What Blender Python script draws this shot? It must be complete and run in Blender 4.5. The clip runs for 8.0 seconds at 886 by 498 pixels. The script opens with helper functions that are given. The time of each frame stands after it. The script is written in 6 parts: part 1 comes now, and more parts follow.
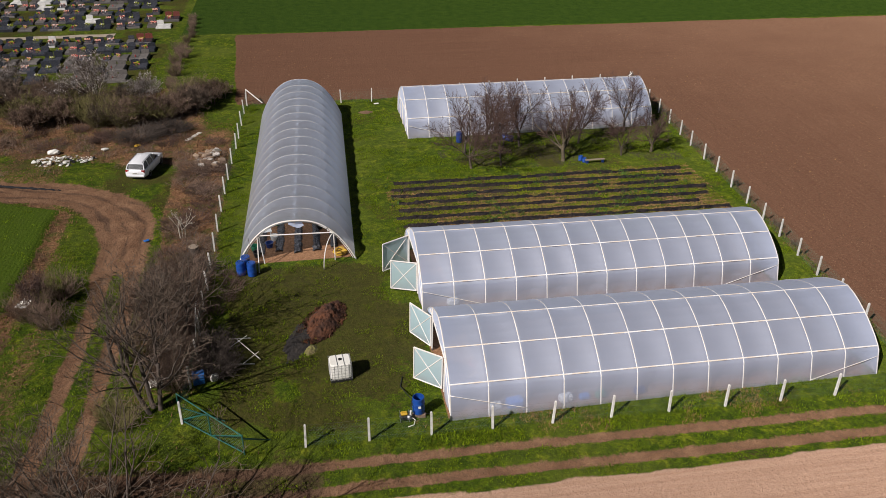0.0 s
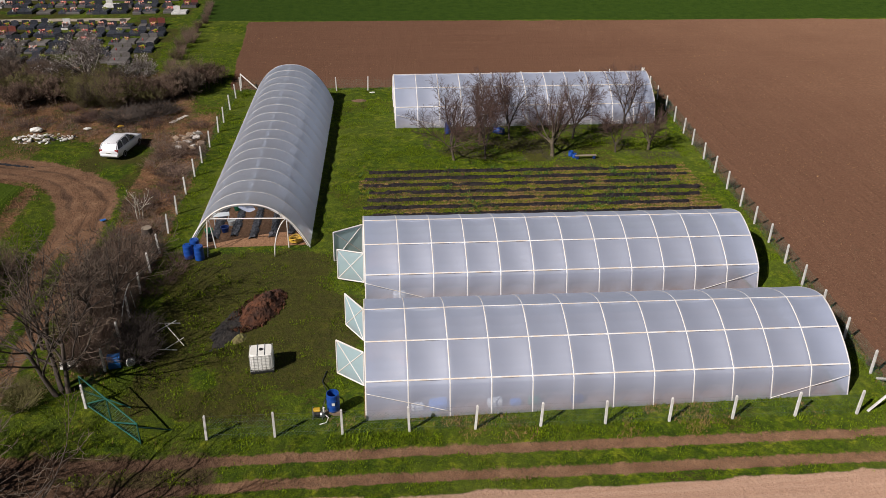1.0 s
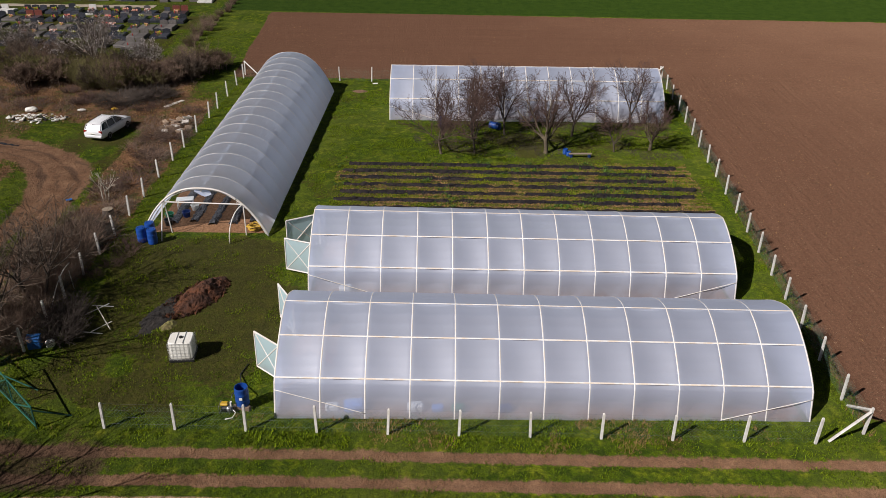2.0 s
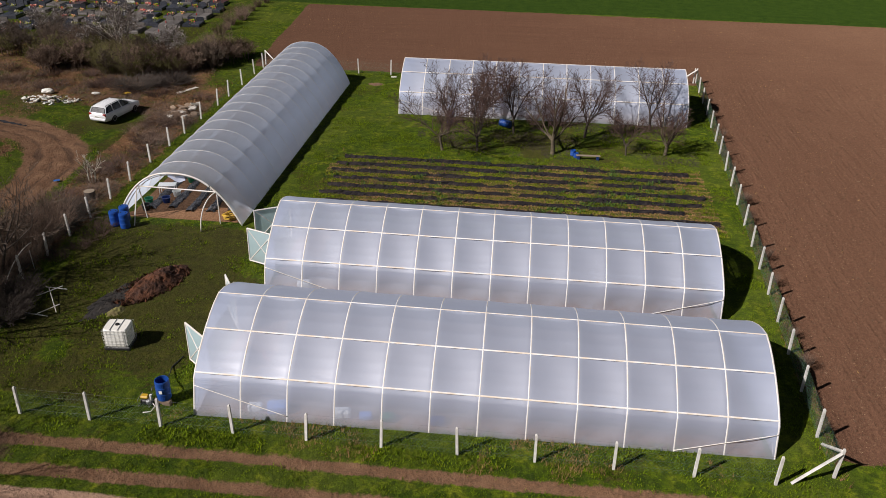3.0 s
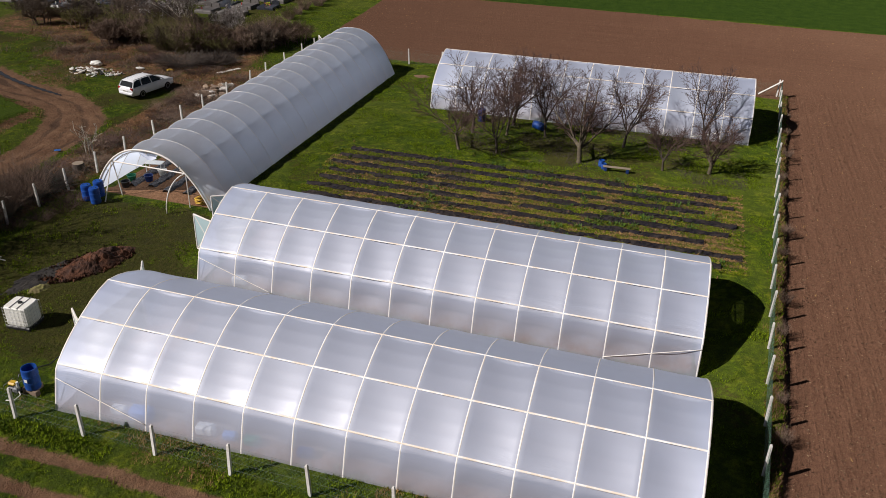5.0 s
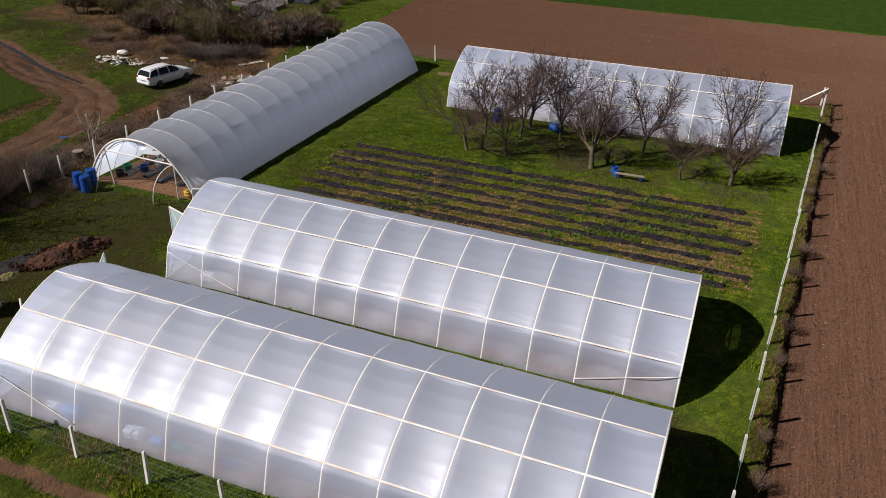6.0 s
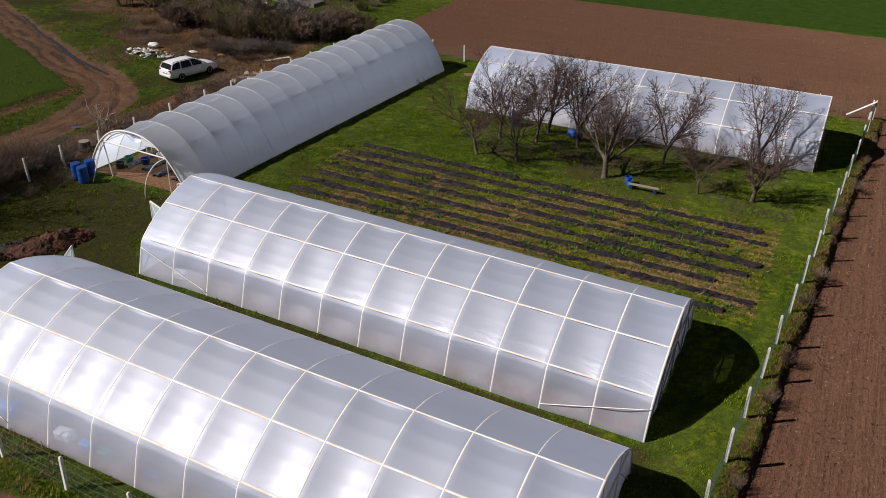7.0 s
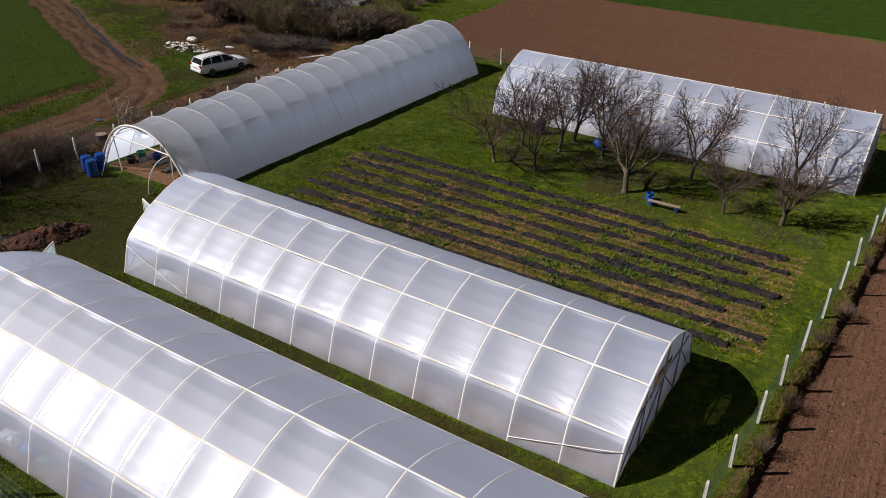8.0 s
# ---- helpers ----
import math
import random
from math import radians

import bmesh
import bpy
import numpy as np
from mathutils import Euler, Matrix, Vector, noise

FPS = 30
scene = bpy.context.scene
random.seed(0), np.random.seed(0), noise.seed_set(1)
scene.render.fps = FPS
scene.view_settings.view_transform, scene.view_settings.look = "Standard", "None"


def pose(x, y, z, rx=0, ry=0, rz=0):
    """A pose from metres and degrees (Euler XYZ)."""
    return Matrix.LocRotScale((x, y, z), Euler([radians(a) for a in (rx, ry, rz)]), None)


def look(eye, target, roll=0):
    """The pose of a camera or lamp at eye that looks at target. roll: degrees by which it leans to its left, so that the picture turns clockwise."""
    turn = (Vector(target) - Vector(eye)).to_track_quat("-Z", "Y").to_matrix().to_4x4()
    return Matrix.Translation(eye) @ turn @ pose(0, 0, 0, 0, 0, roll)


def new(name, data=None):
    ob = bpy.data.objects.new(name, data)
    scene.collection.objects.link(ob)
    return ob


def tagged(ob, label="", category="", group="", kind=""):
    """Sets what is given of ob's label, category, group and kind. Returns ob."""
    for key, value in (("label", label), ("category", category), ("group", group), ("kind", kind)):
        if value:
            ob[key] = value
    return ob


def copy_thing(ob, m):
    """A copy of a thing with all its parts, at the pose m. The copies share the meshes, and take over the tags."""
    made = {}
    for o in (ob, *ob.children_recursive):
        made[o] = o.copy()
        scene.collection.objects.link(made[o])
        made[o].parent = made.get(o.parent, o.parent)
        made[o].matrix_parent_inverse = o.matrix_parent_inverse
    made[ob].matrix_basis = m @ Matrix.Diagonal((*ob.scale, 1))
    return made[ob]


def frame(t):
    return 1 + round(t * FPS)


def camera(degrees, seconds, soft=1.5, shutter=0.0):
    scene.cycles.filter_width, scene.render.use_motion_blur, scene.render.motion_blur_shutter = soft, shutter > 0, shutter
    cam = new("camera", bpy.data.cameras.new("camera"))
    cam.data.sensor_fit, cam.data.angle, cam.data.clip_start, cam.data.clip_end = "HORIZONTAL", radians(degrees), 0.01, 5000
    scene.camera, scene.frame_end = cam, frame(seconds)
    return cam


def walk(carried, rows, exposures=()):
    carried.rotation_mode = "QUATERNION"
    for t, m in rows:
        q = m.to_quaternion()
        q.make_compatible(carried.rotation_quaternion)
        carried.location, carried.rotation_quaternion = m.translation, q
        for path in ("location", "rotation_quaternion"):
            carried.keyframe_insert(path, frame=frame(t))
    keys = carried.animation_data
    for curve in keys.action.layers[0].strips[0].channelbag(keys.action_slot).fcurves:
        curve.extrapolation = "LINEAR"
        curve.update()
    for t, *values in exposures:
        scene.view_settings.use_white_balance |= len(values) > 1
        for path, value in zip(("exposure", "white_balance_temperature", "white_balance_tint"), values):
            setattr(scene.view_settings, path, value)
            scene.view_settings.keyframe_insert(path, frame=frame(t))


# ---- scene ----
cam = camera(57.2, 8.0, soft=0.8)
PATH = [
    (0, (0.01, 0.461, 27.135), (0.312, 2.185, 26.167), 0.5),
    (0.5, (3.257, 1.114, 26.145), (3.493, 2.849, 25.178), 0.5),
    (1, (6.419, 1.798, 25.265), (6.592, 3.542, 24.301), 0.8),
    (1.5, (9.635, 2.612, 24.399), (9.737, 4.363, 23.439), 0.9),
    (3, (18.358, 5.955, 22.409), (18.204, 7.704, 21.453), 1.1),
    (3.5, (20.716, 7.368, 21.87), (20.475, 9.108, 20.913), 1.1),
    (4, (22.837, 8.89, 21.402), (22.513, 10.617, 20.446), 1.2),
    (4.5, (24.76, 10.461, 20.967), (24.357, 12.17, 20.011), 1.3),
    (6, (29.856, 15.359, 19.768), (29.223, 16.995, 18.809), 1.3),
    (6.5, (31.35, 17.004, 19.445), (30.642, 18.61, 18.486), 1.3),
    (7, (32.693, 18.687, 19.163), (31.911, 20.258, 18.205), 1.3),
    (7.5, (33.865, 20.353, 18.974), (33.009, 21.885, 18.015), 1.3),
    (8, (34.777, 22.03, 18.891), (33.85, 23.519, 17.929), 1.4),
]
EXPOSURE = 0.087
walk(cam, [(t, look(eye, target, roll)) for t, eye, target, roll in PATH], [(0, EXPOSURE), (8, EXPOSURE)])

# ---- light: clear spring day, sun to the south-west of the yard ----
SUN = Vector((-0.98, -0.72, 1.0)).normalized()
world = bpy.data.worlds.new("sky")
scene.world = world
world.use_nodes = True
sky = world.node_tree.nodes.new("ShaderNodeTexSky")
sky.sky_type, sky.sun_disc = "NISHITA", False
sky.sun_elevation = math.asin(SUN.z)
sky.sun_rotation = math.atan2(SUN.x, SUN.y)
back = world.node_tree.nodes["Background"]
back.inputs["Strength"].default_value = 0.0148
world.node_tree.links.new(sky.outputs["Color"], back.inputs["Color"])
lamp = bpy.data.lights.new("sun", "SUN")
lamp.energy, lamp.angle, lamp.color = 5.0, radians(0.5), (1.0, 0.935, 0.92)
new("sun", lamp).matrix_world = look(SUN * 200, (0, 0, 0))


# ---- materials ----
def nodes_of(name):
    m = bpy.data.materials.new(name)
    m.use_nodes = True
    nt = m.node_tree
    return m, nt, nt.nodes["Principled BSDF"]


def node(nt, kind, **values):
    n = nt.nodes.new("ShaderNode" + kind)
    for key, value in values.items():
        n.inputs[key.replace("_", " ")].default_value = value
    return n


def noise_of(nt, co, scale, detail=4.0, rough=0.6):
    n = node(nt, "TexNoise", Scale=scale, Detail=detail, Roughness=rough)
    if co is not None:
        nt.links.new(co, n.inputs["Vector"])
    return n.outputs["Fac"]


def ramp(nt, fac, stops):
    r = nt.nodes.new("ShaderNodeValToRGB")
    els = r.color_ramp.elements
    while len(els) < len(stops):
        els.new(0.5)
    for e, (at, c) in zip(els, stops):
        e.position, e.color = at, (*c, 1) if len(c) == 3 else c
    nt.links.new(fac, r.inputs["Fac"])
    return r.outputs["Color"]


def mixed(nt, fac, a, b, blend="MIX"):
    n = nt.nodes.new("ShaderNodeMix")
    n.data_type, n.blend_type = "RGBA", blend
    for sock, value in ((n.inputs["Factor"], fac), (n.inputs["A"], a), (n.inputs["B"], b)):
        if isinstance(value, (int, float)):
            sock.default_value = value
        elif isinstance(value, tuple):
            sock.default_value = (*value, 1)
        else:
            nt.links.new(value, sock)
    return n.outputs["Result"]


def maths(nt, op, a, b=0.0, c=0.0, clamp=False):
    n = nt.nodes.new("ShaderNodeMath")
    n.operation, n.use_clamp = op, clamp
    for sock, value in zip(n.inputs, (a, b, c)):
        if isinstance(value, (int, float)):
            sock.default_value = value
        else:
            nt.links.new(value, sock)
    return n.outputs[0]


def bumped(nt, height, strength, distance):
    b = node(nt, "Bump", Strength=strength, Distance=distance)
    nt.links.new(height, b.inputs["Height"])
    return b.outputs["Normal"]


def place(nt, world_space=False, stretch=None):
    if world_space:
        co = nt.nodes.new("ShaderNodeNewGeometry").outputs["Position"]
    else:
        co = nt.nodes.new("ShaderNodeTexCoord").outputs["Object"]
    if stretch:
        m = node(nt, "Mapping", Scale=stretch)
        nt.links.new(co, m.inputs["Vector"])
        co = m.outputs["Vector"]
    return co


def surface(name, base, second=None, rough=0.8, metal=0.0, scale=2.0, fine=25.0, bump=0.25, depth=0.01, vary=0.0, island=0.0, stretch=None, amount=0.5, spec=0.5):
    """A plain material: two tones in broad blotches, fine grain, a little relief; vary shifts it from object to object."""
    m, nt, bsdf = nodes_of(name)
    second = second or tuple(c * 0.6 for c in base)
    co = place(nt, stretch=stretch)
    broad, grain = noise_of(nt, co, scale), noise_of(nt, co, fine, 3.0)
    col = mixed(nt, ramp(nt, broad, [(0.5 - amount * 0.3, (0, 0, 0)), (0.5 + amount * 0.3, (1, 1, 1))]), base, second)
    col = mixed(nt, 0.35, col, ramp(nt, grain, [(0.3, (0.35, 0.35, 0.35)), (0.7, (0.65, 0.65, 0.65))]), "OVERLAY")
    if vary or island:
        shift = nt.nodes.new("ShaderNodeObjectInfo").outputs["Random"] if vary else nt.nodes.new("ShaderNodeNewGeometry").outputs["Random Per Island"]
        k = vary or island
        hsv = nt.nodes.new("ShaderNodeHueSaturation")
        nt.links.new(maths(nt, "MULTIPLY_ADD", shift, 2 * k, 1 - k), hsv.inputs["Value"])
        nt.links.new(maths(nt, "MULTIPLY_ADD", shift, 0.04 * k, 0.5 - 0.02 * k), hsv.inputs["Hue"])
        nt.links.new(col, hsv.inputs["Color"])
        col = hsv.outputs["Color"]
    nt.links.new(col, bsdf.inputs["Base Color"])
    nt.links.new(bumped(nt, grain, bump, depth), bsdf.inputs["Normal"])
    nt.links.new(maths(nt, "MULTIPLY_ADD", grain, 0.25, rough - 0.12, clamp=True), bsdf.inputs["Roughness"])
    bsdf.inputs["Metallic"].default_value = metal
    bsdf.inputs["Specular IOR Level"].default_value = spec
    return m


def film_material(name, tint, see, rough, wrinkle, dirt=0.12, through_share=0.55, sheen=0.09, broad_gloss=0.13, slack_fold=4.0, stain=0.95, low_clear=0.5):
    """Polythene sheet: partly clear, partly milky, with a soft gloss."""
    m, nt, bsdf = nodes_of(name)
    co = place(nt, True)
    broad = noise_of(nt, co, 0.35)
    low = nt.nodes.new("ShaderNodeSeparateXYZ")
    nt.links.new(co, low.inputs[0])
    splash = maths(nt, "MULTIPLY", maths(nt, "SUBTRACT", 1.0, maths(nt, "DIVIDE", low.outputs["Z"], 0.75), clamp=True), ramp(nt, noise_of(nt, co, 1.1), [(0.3, (0.2, 0.2, 0.2)), (0.7, (1, 1, 1))]))
    col = mixed(nt, maths(nt, "MULTIPLY", splash, stain), tint, (0.42, 0.29, 0.25))
    col = mixed(nt, maths(nt, "MULTIPLY", broad, dirt * 2), col, tuple(c * 0.7 for c in tint))
    creases = noise_of(nt, place(nt, True, (0.5, 0.5, 5.0)), wrinkle, 5.0, 0.65)
    swell = noise_of(nt, co, 0.9, 2.0)
    folds = maths(nt, "MULTIPLY", creases, maths(nt, "MULTIPLY", maths(nt, "SUBTRACT", noise_of(nt, co, 0.5), 0.5), 0.6, clamp=True))
    knee = maths(nt, "SUBTRACT", 1.0, maths(nt, "MULTIPLY", maths(nt, "ABSOLUTE", maths(nt, "SUBTRACT", low.outputs["Z"], 1.35)), 1.8), clamp=True)
    slack = maths(nt, "MULTIPLY", knee, maths(nt, "MULTIPLY", maths(nt, "SUBTRACT", noise_of(nt, co, 0.28, 2.0), 0.42), 9.0, clamp=True))
    folds = maths(nt, "MULTIPLY_ADD", maths(nt, "MULTIPLY", creases, slack), slack_fold, folds)
    normal = bumped(nt, maths(nt, "MULTIPLY_ADD", folds, 0.9, maths(nt, "MULTIPLY", swell, 0.16)), 0.25, 0.05)
    # Light evened by hand: the milky layer's normal is bent halfway upward.
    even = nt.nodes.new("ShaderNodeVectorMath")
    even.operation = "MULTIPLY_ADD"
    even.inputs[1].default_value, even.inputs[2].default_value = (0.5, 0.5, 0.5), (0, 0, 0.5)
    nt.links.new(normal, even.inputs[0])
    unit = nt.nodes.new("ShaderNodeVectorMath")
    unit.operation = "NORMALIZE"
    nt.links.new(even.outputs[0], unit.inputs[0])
    milk = nt.nodes.new("ShaderNodeBsdfDiffuse")
    thru = nt.nodes.new("ShaderNodeBsdfTranslucent")
    clear = node(nt, "BsdfTransparent", Color=(0.93, 0.95, 1.0, 1))
    gloss = node(nt, "BsdfGlossy", Color=(1, 1, 1, 1), Roughness=rough)
    haze = node(nt, "BsdfGlossy", Color=(0.94, 0.95, 1, 1), Roughness=0.68)
    slant = node(nt, "LayerWeight", Blend=0.5)
    grazing = maths(nt, "MULTIPLY_ADD", maths(nt, "POWER", slant.outputs["Facing"], 4.0), 0.16, 0.023)
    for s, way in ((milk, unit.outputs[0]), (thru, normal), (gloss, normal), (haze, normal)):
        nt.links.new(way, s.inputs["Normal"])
    for s in (milk, thru):
        nt.links.new(col, s.inputs["Color"])

    def blend(fac, a, b):
        x = nt.nodes.new("ShaderNodeMixShader")
        if isinstance(fac, float):
            x.inputs[0].default_value = fac
        else:
            nt.links.new(fac, x.inputs[0])
        nt.links.new(a, x.inputs[1])
        nt.links.new(b, x.inputs[2])
        return x.outputs[0]

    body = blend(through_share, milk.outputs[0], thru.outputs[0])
    body = blend(maths(nt, "MULTIPLY_ADD", maths(nt, "SUBTRACT", noise_of(nt, place(nt, True, (0.3, 1.0, 1.6)), 0.7, 4.0), 0.5), see * 0.7, maths(nt, "MULTIPLY_ADD", maths(nt, "MULTIPLY_ADD", low.outputs["Z"], -1.1, 1.75, clamp=True), low_clear, see), clamp=True), body, clear.outputs[0])
    body = blend(broad_gloss, body, haze.outputs[0])
    body = blend(maths(nt, "ADD", grazing, sheen, clamp=True), body, gloss.outputs[0])
    nt.links.new(body, nt.nodes["Material Output"].inputs["Surface"])
    nt.nodes.remove(bsdf)
    return m


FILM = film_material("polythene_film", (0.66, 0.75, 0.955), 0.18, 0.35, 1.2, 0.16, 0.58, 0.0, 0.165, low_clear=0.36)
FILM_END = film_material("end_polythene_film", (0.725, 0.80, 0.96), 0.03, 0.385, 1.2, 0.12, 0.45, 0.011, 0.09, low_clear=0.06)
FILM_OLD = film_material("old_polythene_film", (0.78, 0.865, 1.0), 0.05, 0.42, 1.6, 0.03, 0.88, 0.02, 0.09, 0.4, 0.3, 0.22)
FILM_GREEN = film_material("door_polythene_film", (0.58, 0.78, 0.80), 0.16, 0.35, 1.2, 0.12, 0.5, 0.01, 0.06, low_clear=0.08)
WHITE_PIPE = surface("white_painted_steel", (0.76, 0.74, 0.70), (0.72, 0.66, 0.58), rough=0.45, scale=1.2, bump=0.05, amount=0.35)
RUSTY_RAIL = surface("white_rail_with_rust", (0.84, 0.83, 0.80), (0.78, 0.68, 0.56), rough=0.5, scale=1.6, bump=0.05, amount=0.25)
CONCRETE = surface("white_concrete_post", (0.74, 0.72, 0.67), (0.55, 0.53, 0.48), rough=0.85, scale=3, vary=0.12)
WIRE = surface("galvanised_wire", (0.16, 0.17, 0.16), rough=0.6, metal=0.2)
NET_GREEN = surface("green_wire_netting", (0.12, 0.24, 0.16), rough=0.5, metal=0.2)
BLUE_PLASTIC = surface("blue_plastic", (0.012, 0.075, 0.33), (0.01, 0.05, 0.24), rough=0.4, bump=0.05, scale=4)
DARK_BLUE = surface("dark_blue_plastic", (0.012, 0.035, 0.16), (0.01, 0.03, 0.12), rough=0.45, bump=0.05)
SKY_BLUE = surface("light_blue_plastic", (0.03, 0.18, 0.55), rough=0.5, bump=0.05)
WHITE_PLASTIC = surface("white_plastic", (0.80, 0.79, 0.73), (0.70, 0.68, 0.60), rough=0.45, bump=0.05, scale=1.5)
BLACK_PLASTIC = surface("black_plastic", (0.02, 0.02, 0.02), (0.012, 0.012, 0.012), rough=0.5)
MULCH = surface("black_mulch_film", (0.011, 0.010, 0.014), (0.034, 0.027, 0.025), rough=0.75, scale=2.5, fine=9, bump=1.0, depth=0.06, spec=0.15)
MULCH_CREASED = surface("creased_black_mulch_film", (0.018, 0.017, 0.020), (0.050, 0.044, 0.042), rough=0.42, scale=3.5, fine=7, bump=1.0, depth=0.08, spec=0.5)
YELLOW = surface("yellow_plastic", (0.62, 0.38, 0.03), rough=0.5)
ORANGE = surface("orange_paint", (0.62, 0.22, 0.02), rough=0.45)
RED = surface("red_plastic", (0.42, 0.03, 0.02), rough=0.5)
GREEN_PLASTIC = surface("green_plastic", (0.02, 0.20, 0.09), rough=0.5)
GREEN_STEEL = surface("green_painted_steel", (0.010, 0.115, 0.085), (0.02, 0.08, 0.06), rough=0.5)
STEEL = surface("grey_steel", (0.35, 0.36, 0.37), rough=0.4, metal=0.7)
WOOD = surface("weathered_wood", (0.30, 0.24, 0.17), (0.20, 0.16, 0.12), rough=0.85, stretch=(1, 6, 6), scale=1.5)
CAGE = surface("galvanised_cage", (0.55, 0.55, 0.53), rough=0.5, metal=0.2)
BARK = surface("grey_brown_bark", (0.085, 0.064, 0.050), (0.050, 0.039, 0.032), rough=0.95, scale=5, fine=40, bump=0.6, depth=0.02)
LICHEN_BARK = surface("lichen_spotted_bark", (0.13, 0.105, 0.058), (0.065, 0.05, 0.04), rough=0.95, scale=6, fine=40, bump=0.6, depth=0.02)
TWIG = surface("reddish_grey_twigs", (0.100, 0.056, 0.042), (0.058, 0.033, 0.027), rough=0.9, scale=2, island=0.3)
TWIG_GREY = surface("grey_twigs", (0.120, 0.086, 0.060), (0.068, 0.048, 0.034), rough=0.9, scale=2, island=0.3)
BRUSH = surface("dry_brown_brush", (0.208, 0.138, 0.098), (0.112, 0.074, 0.053), rough=0.95, scale=1.2, island=0.45)
BUDDING = surface("budding_olive_twigs", (0.16, 0.15, 0.045), (0.12, 0.095, 0.04), rough=0.95, scale=1.5, island=0.3)
PALE_BARK = surface("pale_dead_wood", (0.50, 0.46, 0.38), (0.34, 0.30, 0.24), rough=0.9, scale=4)
BLOSSOM = surface("white_blossom", (0.54, 0.50, 0.48), (0.36, 0.32, 0.30), rough=0.9, island=0.25)
SOIL = surface("tilled_soil", (0.20, 0.118, 0.066), (0.13, 0.075, 0.045), rough=0.95, scale=1.0, fine=14, bump=0.8, depth=0.05)
MANURE = surface("red_brown_manure", (0.125, 0.044, 0.017), (0.034, 0.014, 0.008), rough=0.95, scale=1.4, fine=16, bump=1.0, depth=0.06)
ASH = surface("black_burnt_ground", (0.014, 0.012, 0.011), (0.030, 0.024, 0.019), rough=0.95, scale=1.6, fine=18, bump=0.8, depth=0.04)
STRAW = surface("golden_straw", (0.36, 0.215, 0.085), (0.24, 0.135, 0.055), rough=0.95, fine=50, bump=0.8, depth=0.02, island=0.3)
GRASS = surface("grass_blades", (0.185, 0.245, 0.008), (0.060, 0.096, 0.006), rough=0.85, scale=0.9, fine=2.0, bump=0.0, island=0.6, spec=0.08)
WEED = surface("weed_leaves", (0.235, 0.25, 0.016), (0.105, 0.14, 0.010), rough=0.8, scale=0.6, fine=3, bump=0.0, island=0.4, spec=0.1)
LEAFY = surface("leafy_weeds", (0.085, 0.150, 0.022), (0.045, 0.085, 0.014), rough=0.7, scale=1.5, fine=3, bump=0.0, island=0.4, spec=0.2)
DRY_GRASS = surface("dry_grass", (0.28, 0.165, 0.082), (0.135, 0.072, 0.038), rough=0.95, scale=0.3, fine=2, bump=0.0, island=0.45, spec=0.1)
STONE = surface("pale_rubble", (0.56, 0.53, 0.48), (0.30, 0.26, 0.22), rough=0.9, scale=4, vary=0.3)
BRICKISH = surface("brown_rubble", (0.28, 0.20, 0.14), (0.18, 0.13, 0.09), rough=0.95, scale=4, vary=0.3)
GRANITE_DARK = surface("polished_dark_granite", (0.030, 0.033, 0.042), (0.055, 0.058, 0.068), rough=0.22, scale=8, fine=60, bump=0.02, vary=0.35)
GRANITE_GREY = surface("grey_granite", (0.135, 0.122, 0.112), (0.09, 0.082, 0.076), rough=0.55, scale=6, fine=60, bump=0.1, vary=0.3)
MARBLE = surface("white_marble", (0.66, 0.65, 0.62), (0.52, 0.51, 0.48), rough=0.4, scale=3, bump=0.05, vary=0.1)
GRANITE_RED = surface("red_granite", (0.20, 0.06, 0.045), (0.14, 0.045, 0.035), rough=0.3, scale=6, fine=60, bump=0.02)
FLOWER = surface("grave_flowers", (0.55, 0.12, 0.06), (0.60, 0.42, 0.34), rough=0.8, scale=9, fine=30, island=0.4)
CAR_PAINT = surface("white_car_paint", (0.78, 0.79, 0.80), (0.74, 0.75, 0.76), rough=0.25, bump=0.0)
CAR_GLASS = surface("dark_car_glass", (0.012, 0.015, 0.018), rough=0.12, bump=0.0)
RUBBER = surface("black_rubber", (0.018, 0.018, 0.018), rough=0.85)
ALLOY = surface("grey_alloy", (0.42, 0.43, 0.44), rough=0.35, metal=0.8, bump=0.02)
LAMP_RED = surface("red_lamp_glass", (0.32, 0.015, 0.012), rough=0.2, bump=0.0)
LAMP_CLEAR = surface("clear_lamp_glass", (0.55, 0.56, 0.58), rough=0.15, bump=0.0)


